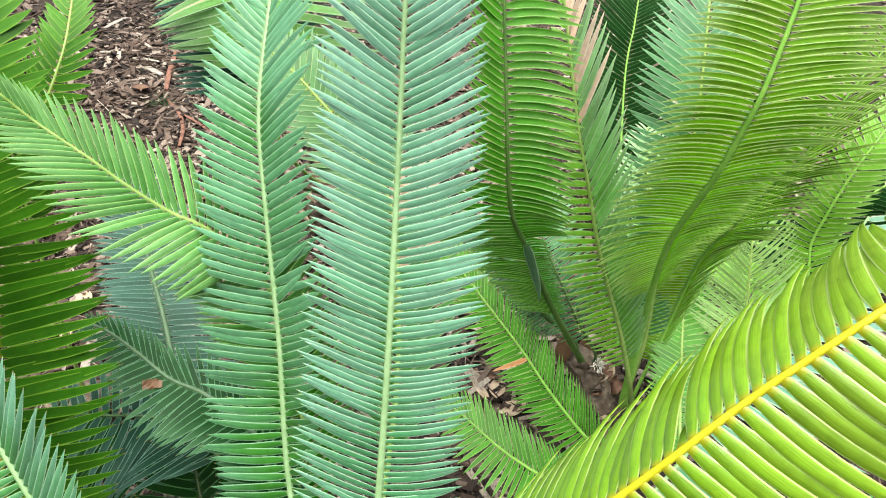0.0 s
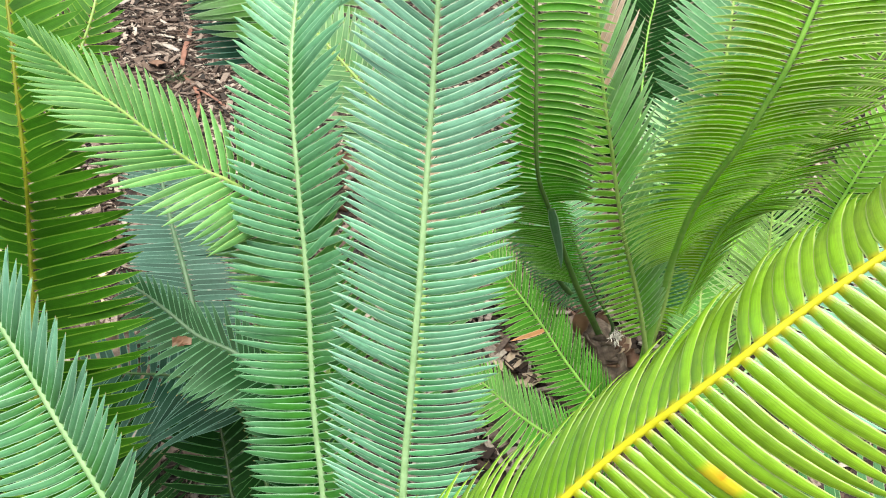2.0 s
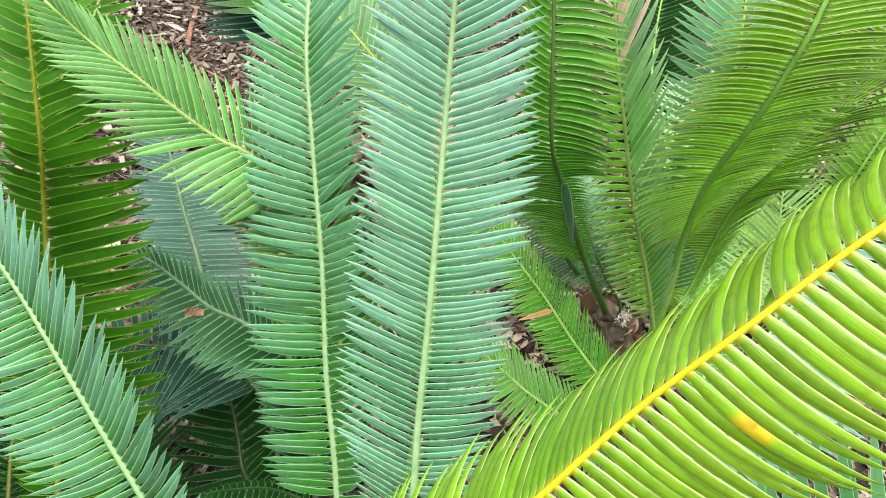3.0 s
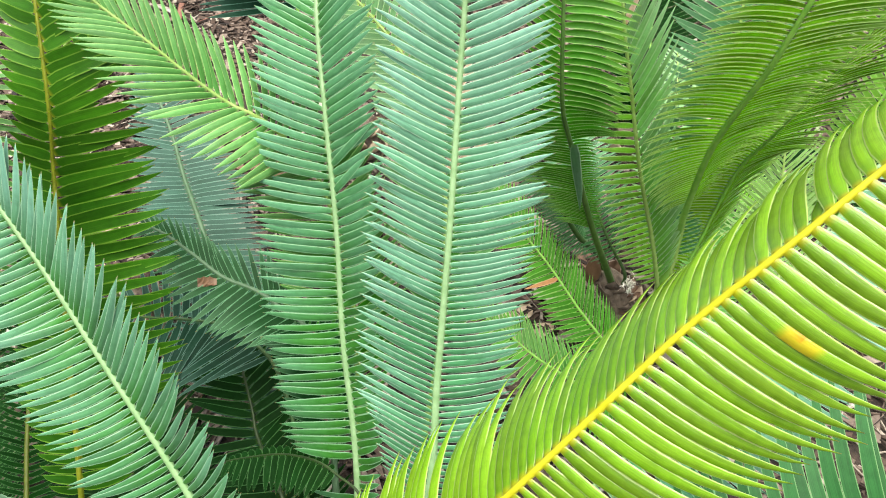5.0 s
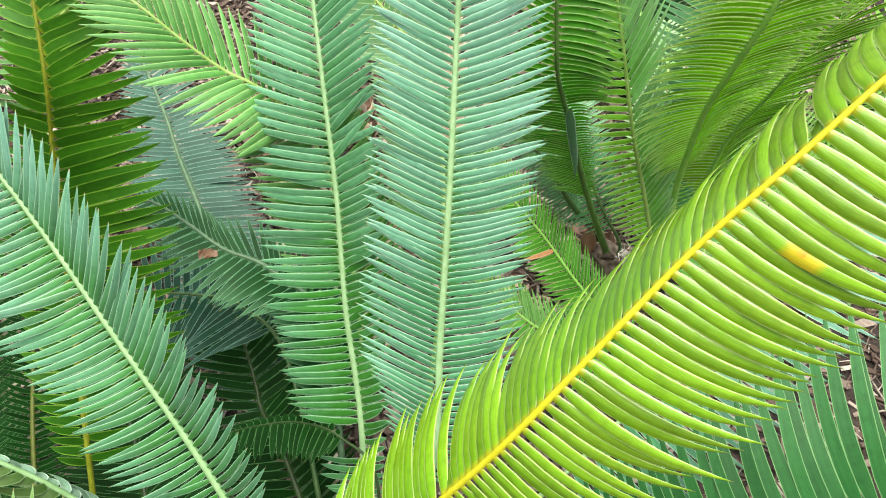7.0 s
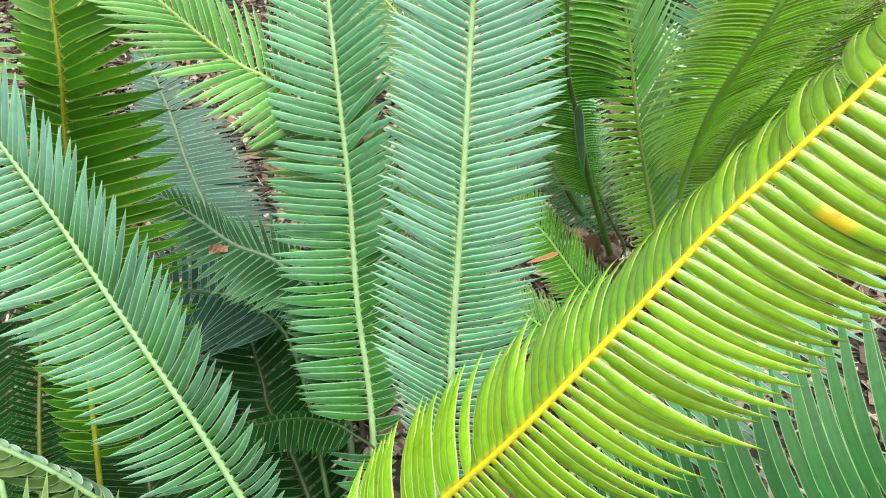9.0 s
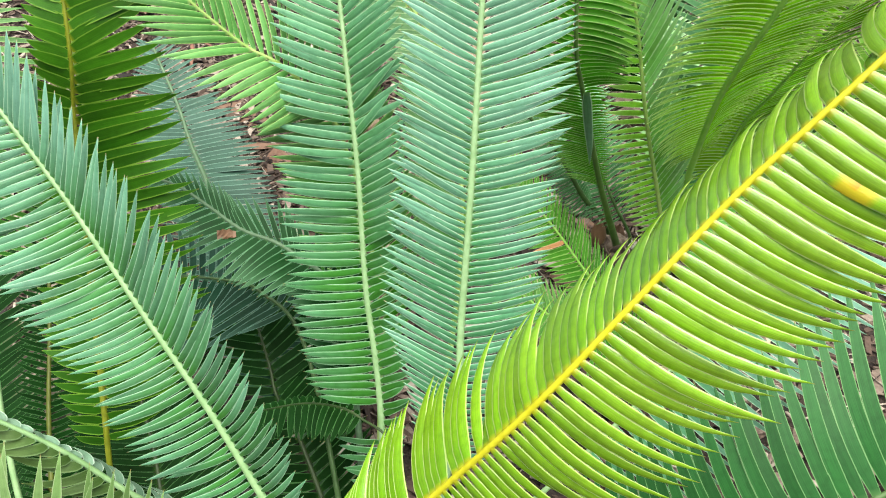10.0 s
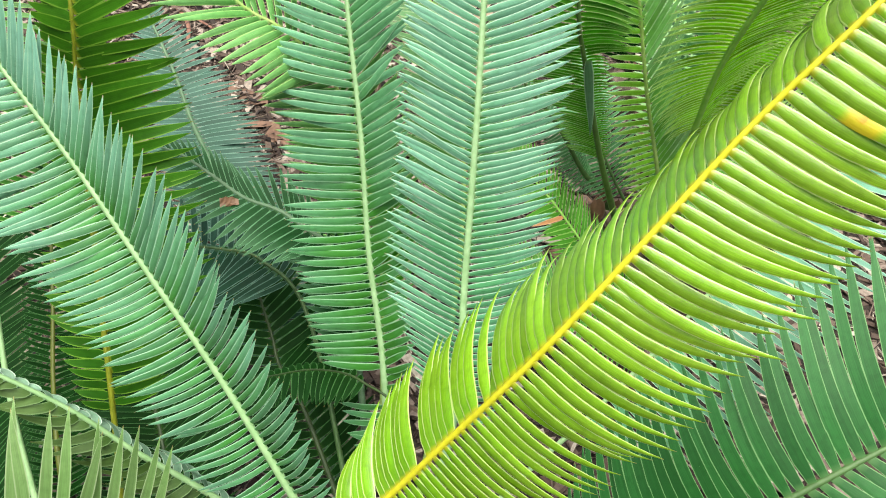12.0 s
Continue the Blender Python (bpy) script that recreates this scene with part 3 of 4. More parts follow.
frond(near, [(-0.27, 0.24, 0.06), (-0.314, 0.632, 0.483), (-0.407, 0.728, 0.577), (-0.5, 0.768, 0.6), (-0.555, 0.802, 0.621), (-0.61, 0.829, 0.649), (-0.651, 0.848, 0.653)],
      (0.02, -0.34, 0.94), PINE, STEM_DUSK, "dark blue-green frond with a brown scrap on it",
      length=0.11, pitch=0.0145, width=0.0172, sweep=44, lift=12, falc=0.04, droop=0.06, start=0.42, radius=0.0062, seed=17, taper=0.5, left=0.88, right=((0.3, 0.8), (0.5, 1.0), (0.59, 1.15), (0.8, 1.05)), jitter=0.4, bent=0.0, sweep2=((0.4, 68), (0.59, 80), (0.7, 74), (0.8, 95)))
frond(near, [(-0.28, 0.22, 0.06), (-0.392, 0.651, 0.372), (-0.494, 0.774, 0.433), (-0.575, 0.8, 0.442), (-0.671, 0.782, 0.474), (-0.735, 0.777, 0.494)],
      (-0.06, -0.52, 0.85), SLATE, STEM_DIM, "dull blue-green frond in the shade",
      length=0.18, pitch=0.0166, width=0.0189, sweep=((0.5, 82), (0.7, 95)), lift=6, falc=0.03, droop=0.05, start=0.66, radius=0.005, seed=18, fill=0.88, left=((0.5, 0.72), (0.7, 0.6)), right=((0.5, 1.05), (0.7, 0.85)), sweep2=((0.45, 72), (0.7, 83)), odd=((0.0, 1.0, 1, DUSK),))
frond(near, [(-0.22, 0.18, 0.06), (0.139, 0.184, 0.359), (0.307, 0.216, 0.514), (0.422, 0.245, 0.587), (0.514, 0.264, 0.634), (0.665, 0.298, 0.687)],
      (-0.17, -0.48, 0.86), MOSS, STEM_DIM, "broad deep green frond held low",
      length=0.32, pitch=0.0178, width=0.0178, sweep=68, lift=8, falc=0.1, droop=0.1, start=0.3, radius=0.0065, seed=19, fill=1.12, right=((0.57, 0.76), (0.7, 0.93)), jitter=0.9, sweep2=((0.57, 84), (0.7, 94)))
frond(near, [(-0.28, 0.2, 0.06), (-0.396, 0.259, 0.297), (-0.505, 0.305, 0.404), (-0.598, 0.328, 0.504), (-0.659, 0.344, 0.584), (-0.725, 0.352, 0.658), (-0.78, 0.354, 0.71)],
      (0.51, 0.39, 0.77), MATTE, STEM_SEA, "pale curled frond seen from its edge",
      length=0.085, pitch=0.017, width=0.015, sweep=62, lift=40, falc=0.45, droop=0.9, start=0.25, radius=0.0065, seed=20, fill=0.95, left=((0, 0.5), (0.12, 0.3), (0.2, 0.6), (0.3, 0.35), (0.42, 0.7), (0.5, 0.3), (0.6, 0.5), (0.7, 0.25), (0.85, 0.5), (1, 0.3)), right=0.8, jitter=6.0, odd=((0.0, 1.0, 1, BLOOM),), lift2=-35, lost=0.1)
frond(near, [(-0.23, 0.26, 0.06), (-0.112, 0.69, 0.495), (-0.11, 0.99, 0.752), (-0.17, 1.128, 0.836), (-0.294, 1.243, 0.934), (-0.361, 1.294, 0.975), (-0.431, 1.34, 1.025)],
      (-0.16, -0.48, 0.86), FRESH, STEM_LIME, "fresh green frond half hidden by others", 0.14, 0.0149, 0.0158, 62, 12, 0.05, 0.05, 0.4, 0.0055, 21, odd=((0.66, 0.7, 1, PAPERY), (0.6, 0.62, 1, PAPERY)))
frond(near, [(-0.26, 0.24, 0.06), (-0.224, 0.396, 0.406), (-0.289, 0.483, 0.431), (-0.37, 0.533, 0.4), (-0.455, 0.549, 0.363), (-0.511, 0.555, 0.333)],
      (-0.06, -0.15, 0.99), SHADED_GREEN, STEM_SHADED, "small shaded frond near the stem",
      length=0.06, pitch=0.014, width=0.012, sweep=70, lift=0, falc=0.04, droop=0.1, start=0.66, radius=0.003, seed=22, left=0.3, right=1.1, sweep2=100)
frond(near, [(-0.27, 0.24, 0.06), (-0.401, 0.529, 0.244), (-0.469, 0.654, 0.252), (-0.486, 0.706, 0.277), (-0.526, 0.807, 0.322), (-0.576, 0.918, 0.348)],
      (-0.06, -0.28, 0.96), SHADED_GREEN, STEM_SHADED, "dark frond in the shade of others", 0.15, 0.018, 0.015, 70, 0, 0.04, 0.1, 0.25, 0.005, 24)

frond(near, [(-0.29, 0.17, 0.06), (-0.463, 0.207, 0.265), (-0.573, 0.211, 0.428), (-0.677, 0.21, 0.501), (-0.769, 0.211, 0.534), (-0.848, 0.215, 0.558)],
      (0.01, -0.84, 0.54), PALE, STEM_PALE, "pale frond turned over",
      length=0.2, pitch=0.017, width=0.017, sweep=((0.0, 70), (0.6, 84)), lift=6, falc=0.03, droop=0.05, start=0.6, radius=0.0055, seed=25, fill=0.92, young=0.02)

frond(near, [(-0.21, 0.2, 0.06), (-0.062, 0.352, 0.214), (0.116, 0.45, 0.363), (0.272, 0.536, 0.521), (0.409, 0.63, 0.683), (0.532, 0.723, 0.854), (0.621, 0.798, 0.963)],
      (-0.3, -0.45, 0.84), ICE, STEM_SEA, "pale blue-green frond under the young one",
      length=0.2, pitch=0.0155, width=0.0155, sweep=92, lift=4, falc=0.1, droop=0.1, start=0.35, radius=0.0045, seed=26, fill=0.85, skip=((0.0, 1.0, -1),))

# the cycad on the other side of the bed
side_plant = cycad("yellow-green cycad with stiff upright fronds", -0.66, 0.12, 0.14, 0.08, 6)
frond(side_plant, [(-0.66, 0.14, 0.06), (-0.701, 0.333, 0.192), (-0.696, 0.421, 0.341), (-0.702, 0.539, 0.507), (-0.718, 0.758, 0.797), (-0.701, 0.796, 0.912), (-0.699, 0.857, 1.037), (-0.705, 0.918, 1.132), (-0.731, 1.017, 1.246), (-0.755, 1.09, 1.33)],
      (-0.17, -0.65, 0.74), GOLD, STEM_YELLOW, "grass-green frond with a golden rachis",
      length=0.165, pitch=0.0155, width=0.0207, sweep=((0.3, 84), (0.42, 78), (0.55, 62), (0.7, 78), (1.0, 80)), lift=-12, falc=0.07, droop=0.1, start=0.3, radius=0.0045, seed=31, twist=0.3, fill=1.25, left=((0.3, 1.08), (0.5, 0.95), (0.7, 0.68)), right=((0.0, 0.6), (0.3, 0.4), (0.4, 0.36)), jitter=1.7, bent=0.08, sweep2=80, young=0.14, dense=0.15, lift2=30)
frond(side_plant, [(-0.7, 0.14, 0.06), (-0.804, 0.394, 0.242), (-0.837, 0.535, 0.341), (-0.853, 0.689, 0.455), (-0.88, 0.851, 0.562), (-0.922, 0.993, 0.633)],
      (-0.08, -0.65, 0.76), SHADED_GREEN, STEM_SHADED_OLIVE, "shaded green frond with a yellow-green rachis",
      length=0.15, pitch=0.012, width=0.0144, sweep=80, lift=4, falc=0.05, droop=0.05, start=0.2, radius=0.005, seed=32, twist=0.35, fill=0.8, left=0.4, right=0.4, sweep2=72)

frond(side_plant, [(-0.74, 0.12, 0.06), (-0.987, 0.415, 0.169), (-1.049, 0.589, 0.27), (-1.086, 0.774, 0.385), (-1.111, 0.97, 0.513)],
      (0.11, -0.57, 0.81), SHADED_GREEN, STEM_SHADED, "dark green frond in the shade",
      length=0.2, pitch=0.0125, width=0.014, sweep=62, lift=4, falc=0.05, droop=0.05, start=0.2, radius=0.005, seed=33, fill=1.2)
# extra frond that fills the dark gap; its shade is in the colour
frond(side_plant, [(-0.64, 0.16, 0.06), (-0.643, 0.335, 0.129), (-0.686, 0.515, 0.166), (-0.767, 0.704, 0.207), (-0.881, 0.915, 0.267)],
      (0.02, -0.49, 0.87), SHADED_GREEN, STEM_SHADED, "dark green frond in the shade",
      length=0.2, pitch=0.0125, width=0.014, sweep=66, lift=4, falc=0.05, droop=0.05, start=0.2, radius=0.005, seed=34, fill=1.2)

frond(side_plant, [(-0.7, 0.1, 0.06), (-0.86, 0.45, 0.35), (-0.907, 0.697, 0.607), (-0.903, 0.776, 0.742), (-0.907, 0.861, 0.843), (-0.922, 0.971, 0.942)],
      (0.2, -0.6, 0.77), FROST, STEM_SEA, "pale green frond with drooping leaflets",
      length=0.15, pitch=0.0135, width=0.0135, sweep=112, lift=-4, falc=0.02, droop=0.1, start=0.66, radius=0.005, seed=35, fill=0.8)

left_plant = cycad("bright green cycad at the mulch's edge", -0.95, 1.15, 0.12, 0.08, 7)
frond(left_plant, [(-0.95, 1.15, 0.06), (-0.873, 1.145, 0.742), (-0.795, 1.153, 0.887), (-0.761, 1.178, 0.952), (-0.739, 1.224, 1.011), (-0.737, 1.298, 1.071), (-0.742, 1.392, 1.138)],
      (0.03, -0.64, 0.77), GOLD, STEM_LIME, "bright green frond with a golden rachis",
      length=0.11, pitch=0.0152, width=0.017, sweep=((0.5, 68), (0.57, 65), (0.64, 50)), lift=6, falc=0.06, droop=0.05, start=0.45, radius=0.0045, seed=41, taper=0.5, left=0.78, right=0.78, sweep2=59)

back_plant = cycad("green cycad behind the tall blue-green fronds", -0.38, 2.1, 0.15, 0.1, 8)
frond(back_plant, [(-0.38, 2.1, 0.08), (-0.462, 1.708, 0.522), (-0.484, 1.724, 0.777), (-0.499, 1.781, 0.925), (-0.54, 1.906, 1.075), (-0.62, 2.091, 1.215)],
      (-0.33, -0.46, 0.83), BRIGHT, STEM_GREEN, "green frond with drooping leaflets",
      length=0.36, pitch=0.021, width=0.02, sweep=104, lift=-4, falc=0.02, droop=0.08, start=0.58, radius=0.006, seed=51, sweep2=94, young=0.02, odd=((0.72, 0.735, -1, PAPERY),))

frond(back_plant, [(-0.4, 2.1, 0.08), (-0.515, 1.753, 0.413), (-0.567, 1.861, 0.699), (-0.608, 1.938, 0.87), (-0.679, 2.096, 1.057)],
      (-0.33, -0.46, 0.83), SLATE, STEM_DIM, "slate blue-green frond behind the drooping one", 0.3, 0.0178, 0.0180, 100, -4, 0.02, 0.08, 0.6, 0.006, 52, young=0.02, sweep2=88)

# the cycad with the scaly stem
stem_plant = cycad("cycad with a scaly brown stem and arching green fronds", 0.53, 1.12, 0.21, 0.055, 9, (-0.115, 0.115))
green_frond = frond(stem_plant, [(0.44, 1.22, 0.08), (0.428, 1.211, 0.122), (0.263, 1.066, 0.469), (0.127, 0.935, 0.786), (0.088, 0.897, 0.879), (0.07, 0.895, 0.97), (0.06, 0.916, 1.058), (0.045, 0.975, 1.209), (0.032, 1.047, 1.376), (0.025, 1.096, 1.467)],
      (-0.03, 0.97, 0.24), GREEN, STEM_MOSS, "green frond seen from below",
      length=0.15, pitch=0.0105, width=0.0144, sweep=((0.0, 36), (0.15, 40), (0.3, 48), (0.4, 58)), lift=-4, falc=0.08, droop=0.08, start=0.3, radius=0.0036, seed=61, fill=1.03, facing_tip=(-0.09, 0.7, -0.7), left=((0.0, 3.4), (0.1, 3.0), (0.25, 2.4), (0.34, 1.4), (0.5, 0.55)), right=((0.1, 0.62), (0.3, 0.58), (0.42, 0.62), (0.46, 0.84), (0.6, 0.8)), sweep2=((0.1, 82), (0.3, 90), (0.46, 108), (0.55, 96), (0.64, 94)), young=0.3, settle=(0.35, 0.7), dense=-0.3, lift_tip=-12, stalk=1.8, close=0.2, cup=0.4, small=(0.54, 0.5), falc2=-0.15)
# a single broad leaflet hanging along its stalk
strip = new("leaflet", leaflet_mesh("leaflet", DEEP, 1, 0.075, 0.05, 0.06, 0.1, 77))
strip.parent = green_frond
strip_way = (Vector((0.2, 0.985, 0.605)) - Vector((0.13, 0.905, 0.79))).normalized()
strip_side = strip_way.cross(Vector((-0.3, -0.7, 0.6))).normalized()
strip.matrix_basis = Matrix.Translation((0.126, 0.915, 0.8)) @ Matrix((strip_way, strip_side, strip_way.cross(strip_side))).transposed().to_4x4() @ Matrix.Scale(0.25, 4)
frond(stem_plant, [(0.55, 1.12, -0.02), (0.564, 1.135, 0.042), (0.456, 1.109, 0.35), (0.339, 1.085, 0.626), (0.271, 1.096, 0.824), (0.235, 1.108, 0.93), (0.191, 1.146, 1.1), (0.164, 1.194, 1.22)],
      (-0.25, -0.62, 0.74), BRIGHT, STEM_LIME, "green frond with withered pink leaflets near its tip",
      length=0.165, pitch=0.0205, width=0.0195, sweep=34, lift=16, falc=0.03, droop=0.03, start=0.22, radius=0.0055, seed=62, twist=-0.15, twist2=-0.3, fill=1.05, left=1.02, right=((0.15, 0.64), (0.21, 0.7), (0.4, 0.72), (0.46, 0.62), (0.53, 0.45), (0.7, 0.35)), sweep2=((0.15, 72), (0.32, 61), (0.4, 63), (0.46, 62), (0.53, 68)), odd=((0.0, 1.0, -1, MEADOW), (0.765, 0.785, 1, PINK), (0.815, 0.845, 1, PINK), (0.868, 0.97, 1, PINK)), cup=0.1, fill2=0.7)
frond(stem_plant, [(0.54, 1.14, 0.02), (0.506, 1.121, 0.338), (0.461, 1.057, 0.572), (0.424, 0.984, 0.765), (0.417, 0.905, 0.953), (0.419, 0.882, 1.051), (0.424, 0.876, 1.124), (0.444, 0.91, 1.247), (0.465, 0.964, 1.363), (0.485, 1.023, 1.453)],
      (0.16, 0.7, -0.7), OLIVE, STEM_GREEN, "yellow-green arching frond seen from below",
      length=0.175, pitch=0.0093, width=0.0135, sweep=((0.42, 88), (0.6, 87), (0.67, 83), (0.73, 84)), lift=-14, falc=-0.15, droop=0.12, start=0.36, radius=0.006, seed=63, twist=0.05, fill=1.1, left=0.86, right=((0.4, 0.92), (0.62, 0.95), (0.7, 0.86)), sweep2=((0.4, 32), (0.53, 50), (0.7, 70)), young=0.2, stalk=0.8, close=0.05, cup=0.4, fill2=1.12, spread2=-12)
frond(stem_plant, [(0.55, 1.13, 0.02), (0.618, 1.205, 0.293), (0.627, 1.191, 0.545), (0.63, 1.123, 0.7), (0.628, 1.052, 0.851), (0.633, 1.017, 0.936), (0.665, 1.023, 1.058), (0.739, 1.062, 1.192)],
      (0.16, 0.7, -0.7), OLIVE, STEM_GREEN, "yellow-green arching frond behind another",
      length=0.18, pitch=0.01, width=0.0148, sweep=88, lift=-14, falc=-0.15, droop=0.12, start=0.14, radius=0.004, seed=64, twist=0.05, fill=1.1, left=0.9, right=1.05, sweep2=24, young=0.3, close=0.05, cup=0.4, fill2=1.15, spread2=-14, falc2=-0.1)
frond(stem_plant, [(0.44, 1.22, 0.09), (0.421, 1.242, 0.114), (0.377, 1.249, 0.212), (0.287, 1.214, 0.319), (0.204, 1.199, 0.449), (0.144, 1.202, 0.525), (0.032, 1.238, 0.637)],
      (-0.3, -0.6, 0.74), DEEP, STEM_DIM, "dark frond seen from its edge",
      length=0.06, pitch=0.011, width=0.011, sweep=62, lift=0, falc=0.04, droop=0.05, start=0.3, radius=0.0075, seed=65, taper=0.3, left=0.5, right=1.0, sweep2=82)

frond(stem_plant, [(0.54, 1.14, 0.02), (0.565, 1.195, 0.24), (0.543, 1.211, 0.489), (0.527, 1.204, 0.712), (0.53, 1.24, 0.863), (0.529, 1.275, 0.95), (0.531, 1.332, 1.048), (0.54, 1.443, 1.195)],
      (0.04, -0.58, 0.81), DEEP, STEM_LIME, "light blue-green frond behind the arching ones", 0.17, 0.0145, 0.0145, 74, 4, 0.04, 0.05, 0.2, 0.0055, 66)

frond(stem_plant, [(0.44, 1.22, 0.1), (0.445, 1.201, 0.184), (0.378, 1.222, 0.294), (0.327, 1.268, 0.384), (0.288, 1.332, 0.447), (0.267, 1.423, 0.493), (0.268, 1.546, 0.533)],
      (-0.2, -0.62, 0.75), DEEP, STEM_DIM, "blue-green frond in the heart of the plant",
      length=0.12, pitch=0.0125, width=0.0125, sweep=78, lift=0, falc=-0.08, droop=0.1, start=0.25, radius=0.004, seed=67, fill=0.85)
frond(stem_plant, [(0.54, 1.14, 0.02), (0.588, 1.294, 0.137), (0.606, 1.377, 0.266), (0.62, 1.484, 0.373), (0.637, 1.626, 0.48), (0.657, 1.786, 0.585)],
      (-0.05, -0.62, 0.78), BRIGHT, STEM_LIME, "pale green frond behind the stem",
      length=0.14, pitch=0.0145, width=0.0135, sweep=72, lift=4, falc=-0.05, droop=0.08, start=0.2, radius=0.0045, seed=68, fill=0.8)

low_plant = cycad("small green cycad close to the ground", 0.42, 0.8, 0.1, 0.07, 10)
frond(low_plant, [(0.42, 0.8, 0.03), (0.474, 0.97, -0.01), (0.38, 1.045, 0.073), (0.304, 1.117, 0.138), (0.229, 1.205, 0.208), (0.154, 1.293, 0.261), (0.06, 1.406, 0.328), (-0.01, 1.49, 0.375)],
      (0.21, -0.55, 0.81), GRASS, STEM_GREEN, "small bright green frond",
      length=0.12, pitch=0.0142, width=0.0158, sweep=46, lift=14, falc=0.04, droop=0.05, start=0.15, radius=0.0045, seed=71, taper=0.22, fill=0.95, sweep2=((0.34, 68), (0.51, 82)), odd=((0.55, 0.565, -1, WITHERED),))
frond(low_plant, [(0.4, 0.78, 0.03), (0.342, 0.756, 0.175), (0.256, 0.786, 0.219), (0.188, 0.821, 0.24), (0.127, 0.863, 0.254), (0.065, 0.92, 0.27), (-0.0, 0.968, 0.291)],
      (0.12, -0.48, 0.87), GRASS, STEM_GREEN, "small bright green frond",
      length=0.105, pitch=0.0125, width=0.0158, sweep=48, lift=14, falc=0.04, droop=0.05, start=0.15, radius=0.0045, seed=72, fill=0.98, sweep2=95)

frond(low_plant, [(0.46, 0.82, 0.03), (0.561, 0.819, 0.161), (0.606, 0.961, 0.182), (0.659, 1.146, 0.224), (0.689, 1.285, 0.302), (0.701, 1.389, 0.4)],
      (-0.06, -0.64, 0.77), GRASS, STEM_LIME, "small green frond beside the scaly stem",
      length=0.1, pitch=0.0145, width=0.014, sweep=74, lift=6, falc=0.04, droop=0.05, start=0.3, radius=0.0045, seed=73)

far_plant = cycad("dark blue-green cycad at the back of the bed", 0.75, 2.15, 0.15, 0.1, 12)
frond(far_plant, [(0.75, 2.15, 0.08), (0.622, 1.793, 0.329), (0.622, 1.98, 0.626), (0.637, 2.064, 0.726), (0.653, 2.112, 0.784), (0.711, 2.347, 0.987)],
      (-0.05, -0.62, 0.78), SHADED_GREEN, STEM_GREEN, "dark blue-green frond with a pale rachis", 0.2, 0.0144, 0.0136, 68, 6, 0.04, 0.05, 0.15, 0.0045, 81)
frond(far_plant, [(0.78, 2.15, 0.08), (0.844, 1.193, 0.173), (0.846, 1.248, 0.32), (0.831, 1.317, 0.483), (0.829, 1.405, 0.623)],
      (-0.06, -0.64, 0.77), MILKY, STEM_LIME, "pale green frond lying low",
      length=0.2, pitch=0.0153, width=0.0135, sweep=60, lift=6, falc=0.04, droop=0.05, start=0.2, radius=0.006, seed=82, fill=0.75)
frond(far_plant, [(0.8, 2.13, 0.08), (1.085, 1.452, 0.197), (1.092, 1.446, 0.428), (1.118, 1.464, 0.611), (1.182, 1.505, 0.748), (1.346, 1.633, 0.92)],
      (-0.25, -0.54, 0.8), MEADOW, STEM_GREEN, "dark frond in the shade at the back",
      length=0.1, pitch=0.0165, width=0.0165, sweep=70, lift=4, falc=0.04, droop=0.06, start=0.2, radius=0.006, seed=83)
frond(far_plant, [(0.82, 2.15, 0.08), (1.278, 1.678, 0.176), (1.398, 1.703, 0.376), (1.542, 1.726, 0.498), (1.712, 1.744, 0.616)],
      (-0.06, -0.48, 0.87), SHADED_GREEN, STEM_GREEN, "dark frond in the shade at the back", 0.2, 0.0175, 0.0165, 66, 4, 0.04, 0.06, 0.2, 0.006, 84)


# ---- litter on the mulch ----
def ground_at(x, y):
    return GROUND + 0.03 * noise.noise((x * 0.9, (y - 1.5) * 0.9, 3.0)) + 0.012 * noise.noise((x * 4, (y - 1.5) * 4, 9.0))


def dry_leaf(x, y, turn, length, width, material, label, seed, tilt=0.1, height=0.012):
    """A curled fallen leaf: a pointed oval with a raised middle, its rim bent, 1 mm thick."""
    rng = random.Random(seed)
    bm = bmesh.new()
    top, under = [], []
    curl = rng.uniform(0.1, 0.3)
    for i in range(9):
        u = i / 8
        w = width * 0.5 * math.sin(math.pi * (0.03 + 0.94 * u)) ** 0.8
        for rows, dz in ((top, 0.0007), (under, -0.0007)):
            row = []
            for j in (-1, -0.5, 0, 0.5, 1):
                z = curl * width * (j * j) * (0.6 + 0.5 * math.sin(4 * u + seed)) + 0.15 * length * (u - 0.5) ** 2
                row.append(bm.verts.new(((u - 0.5) * length, w * j, z + dz)))
            rows.append(row)
    for a, b in zip(top, top[1:]):
        for j in range(4):
            bm.faces.new((a[j], b[j], b[j + 1], a[j + 1]))
    for a, b in zip(under, under[1:]):
        for j in range(4):
            bm.faces.new((a[j], a[j + 1], b[j + 1], b[j]))
    for i in range(8):
        for j in (0, 4):
            bm.faces.new((top[i][j], top[i + 1][j], under[i + 1][j], under[i][j]) if j else (top[i + 1][j], top[i][j], under[i][j], under[i + 1][j]))
    for f in bm.faces:
        f.smooth = True
    ob = part("dry_leaf", bm, material)
    ob.matrix_world = Matrix.Translation((x, y, ground_at(x, y) + height)) @ Euler((tilt, rng.uniform(-0.15, 0.15), turn)).to_matrix().to_4x4()
    return tagged(ob, label, "dry leaf", "fallen leaves on the mulch")


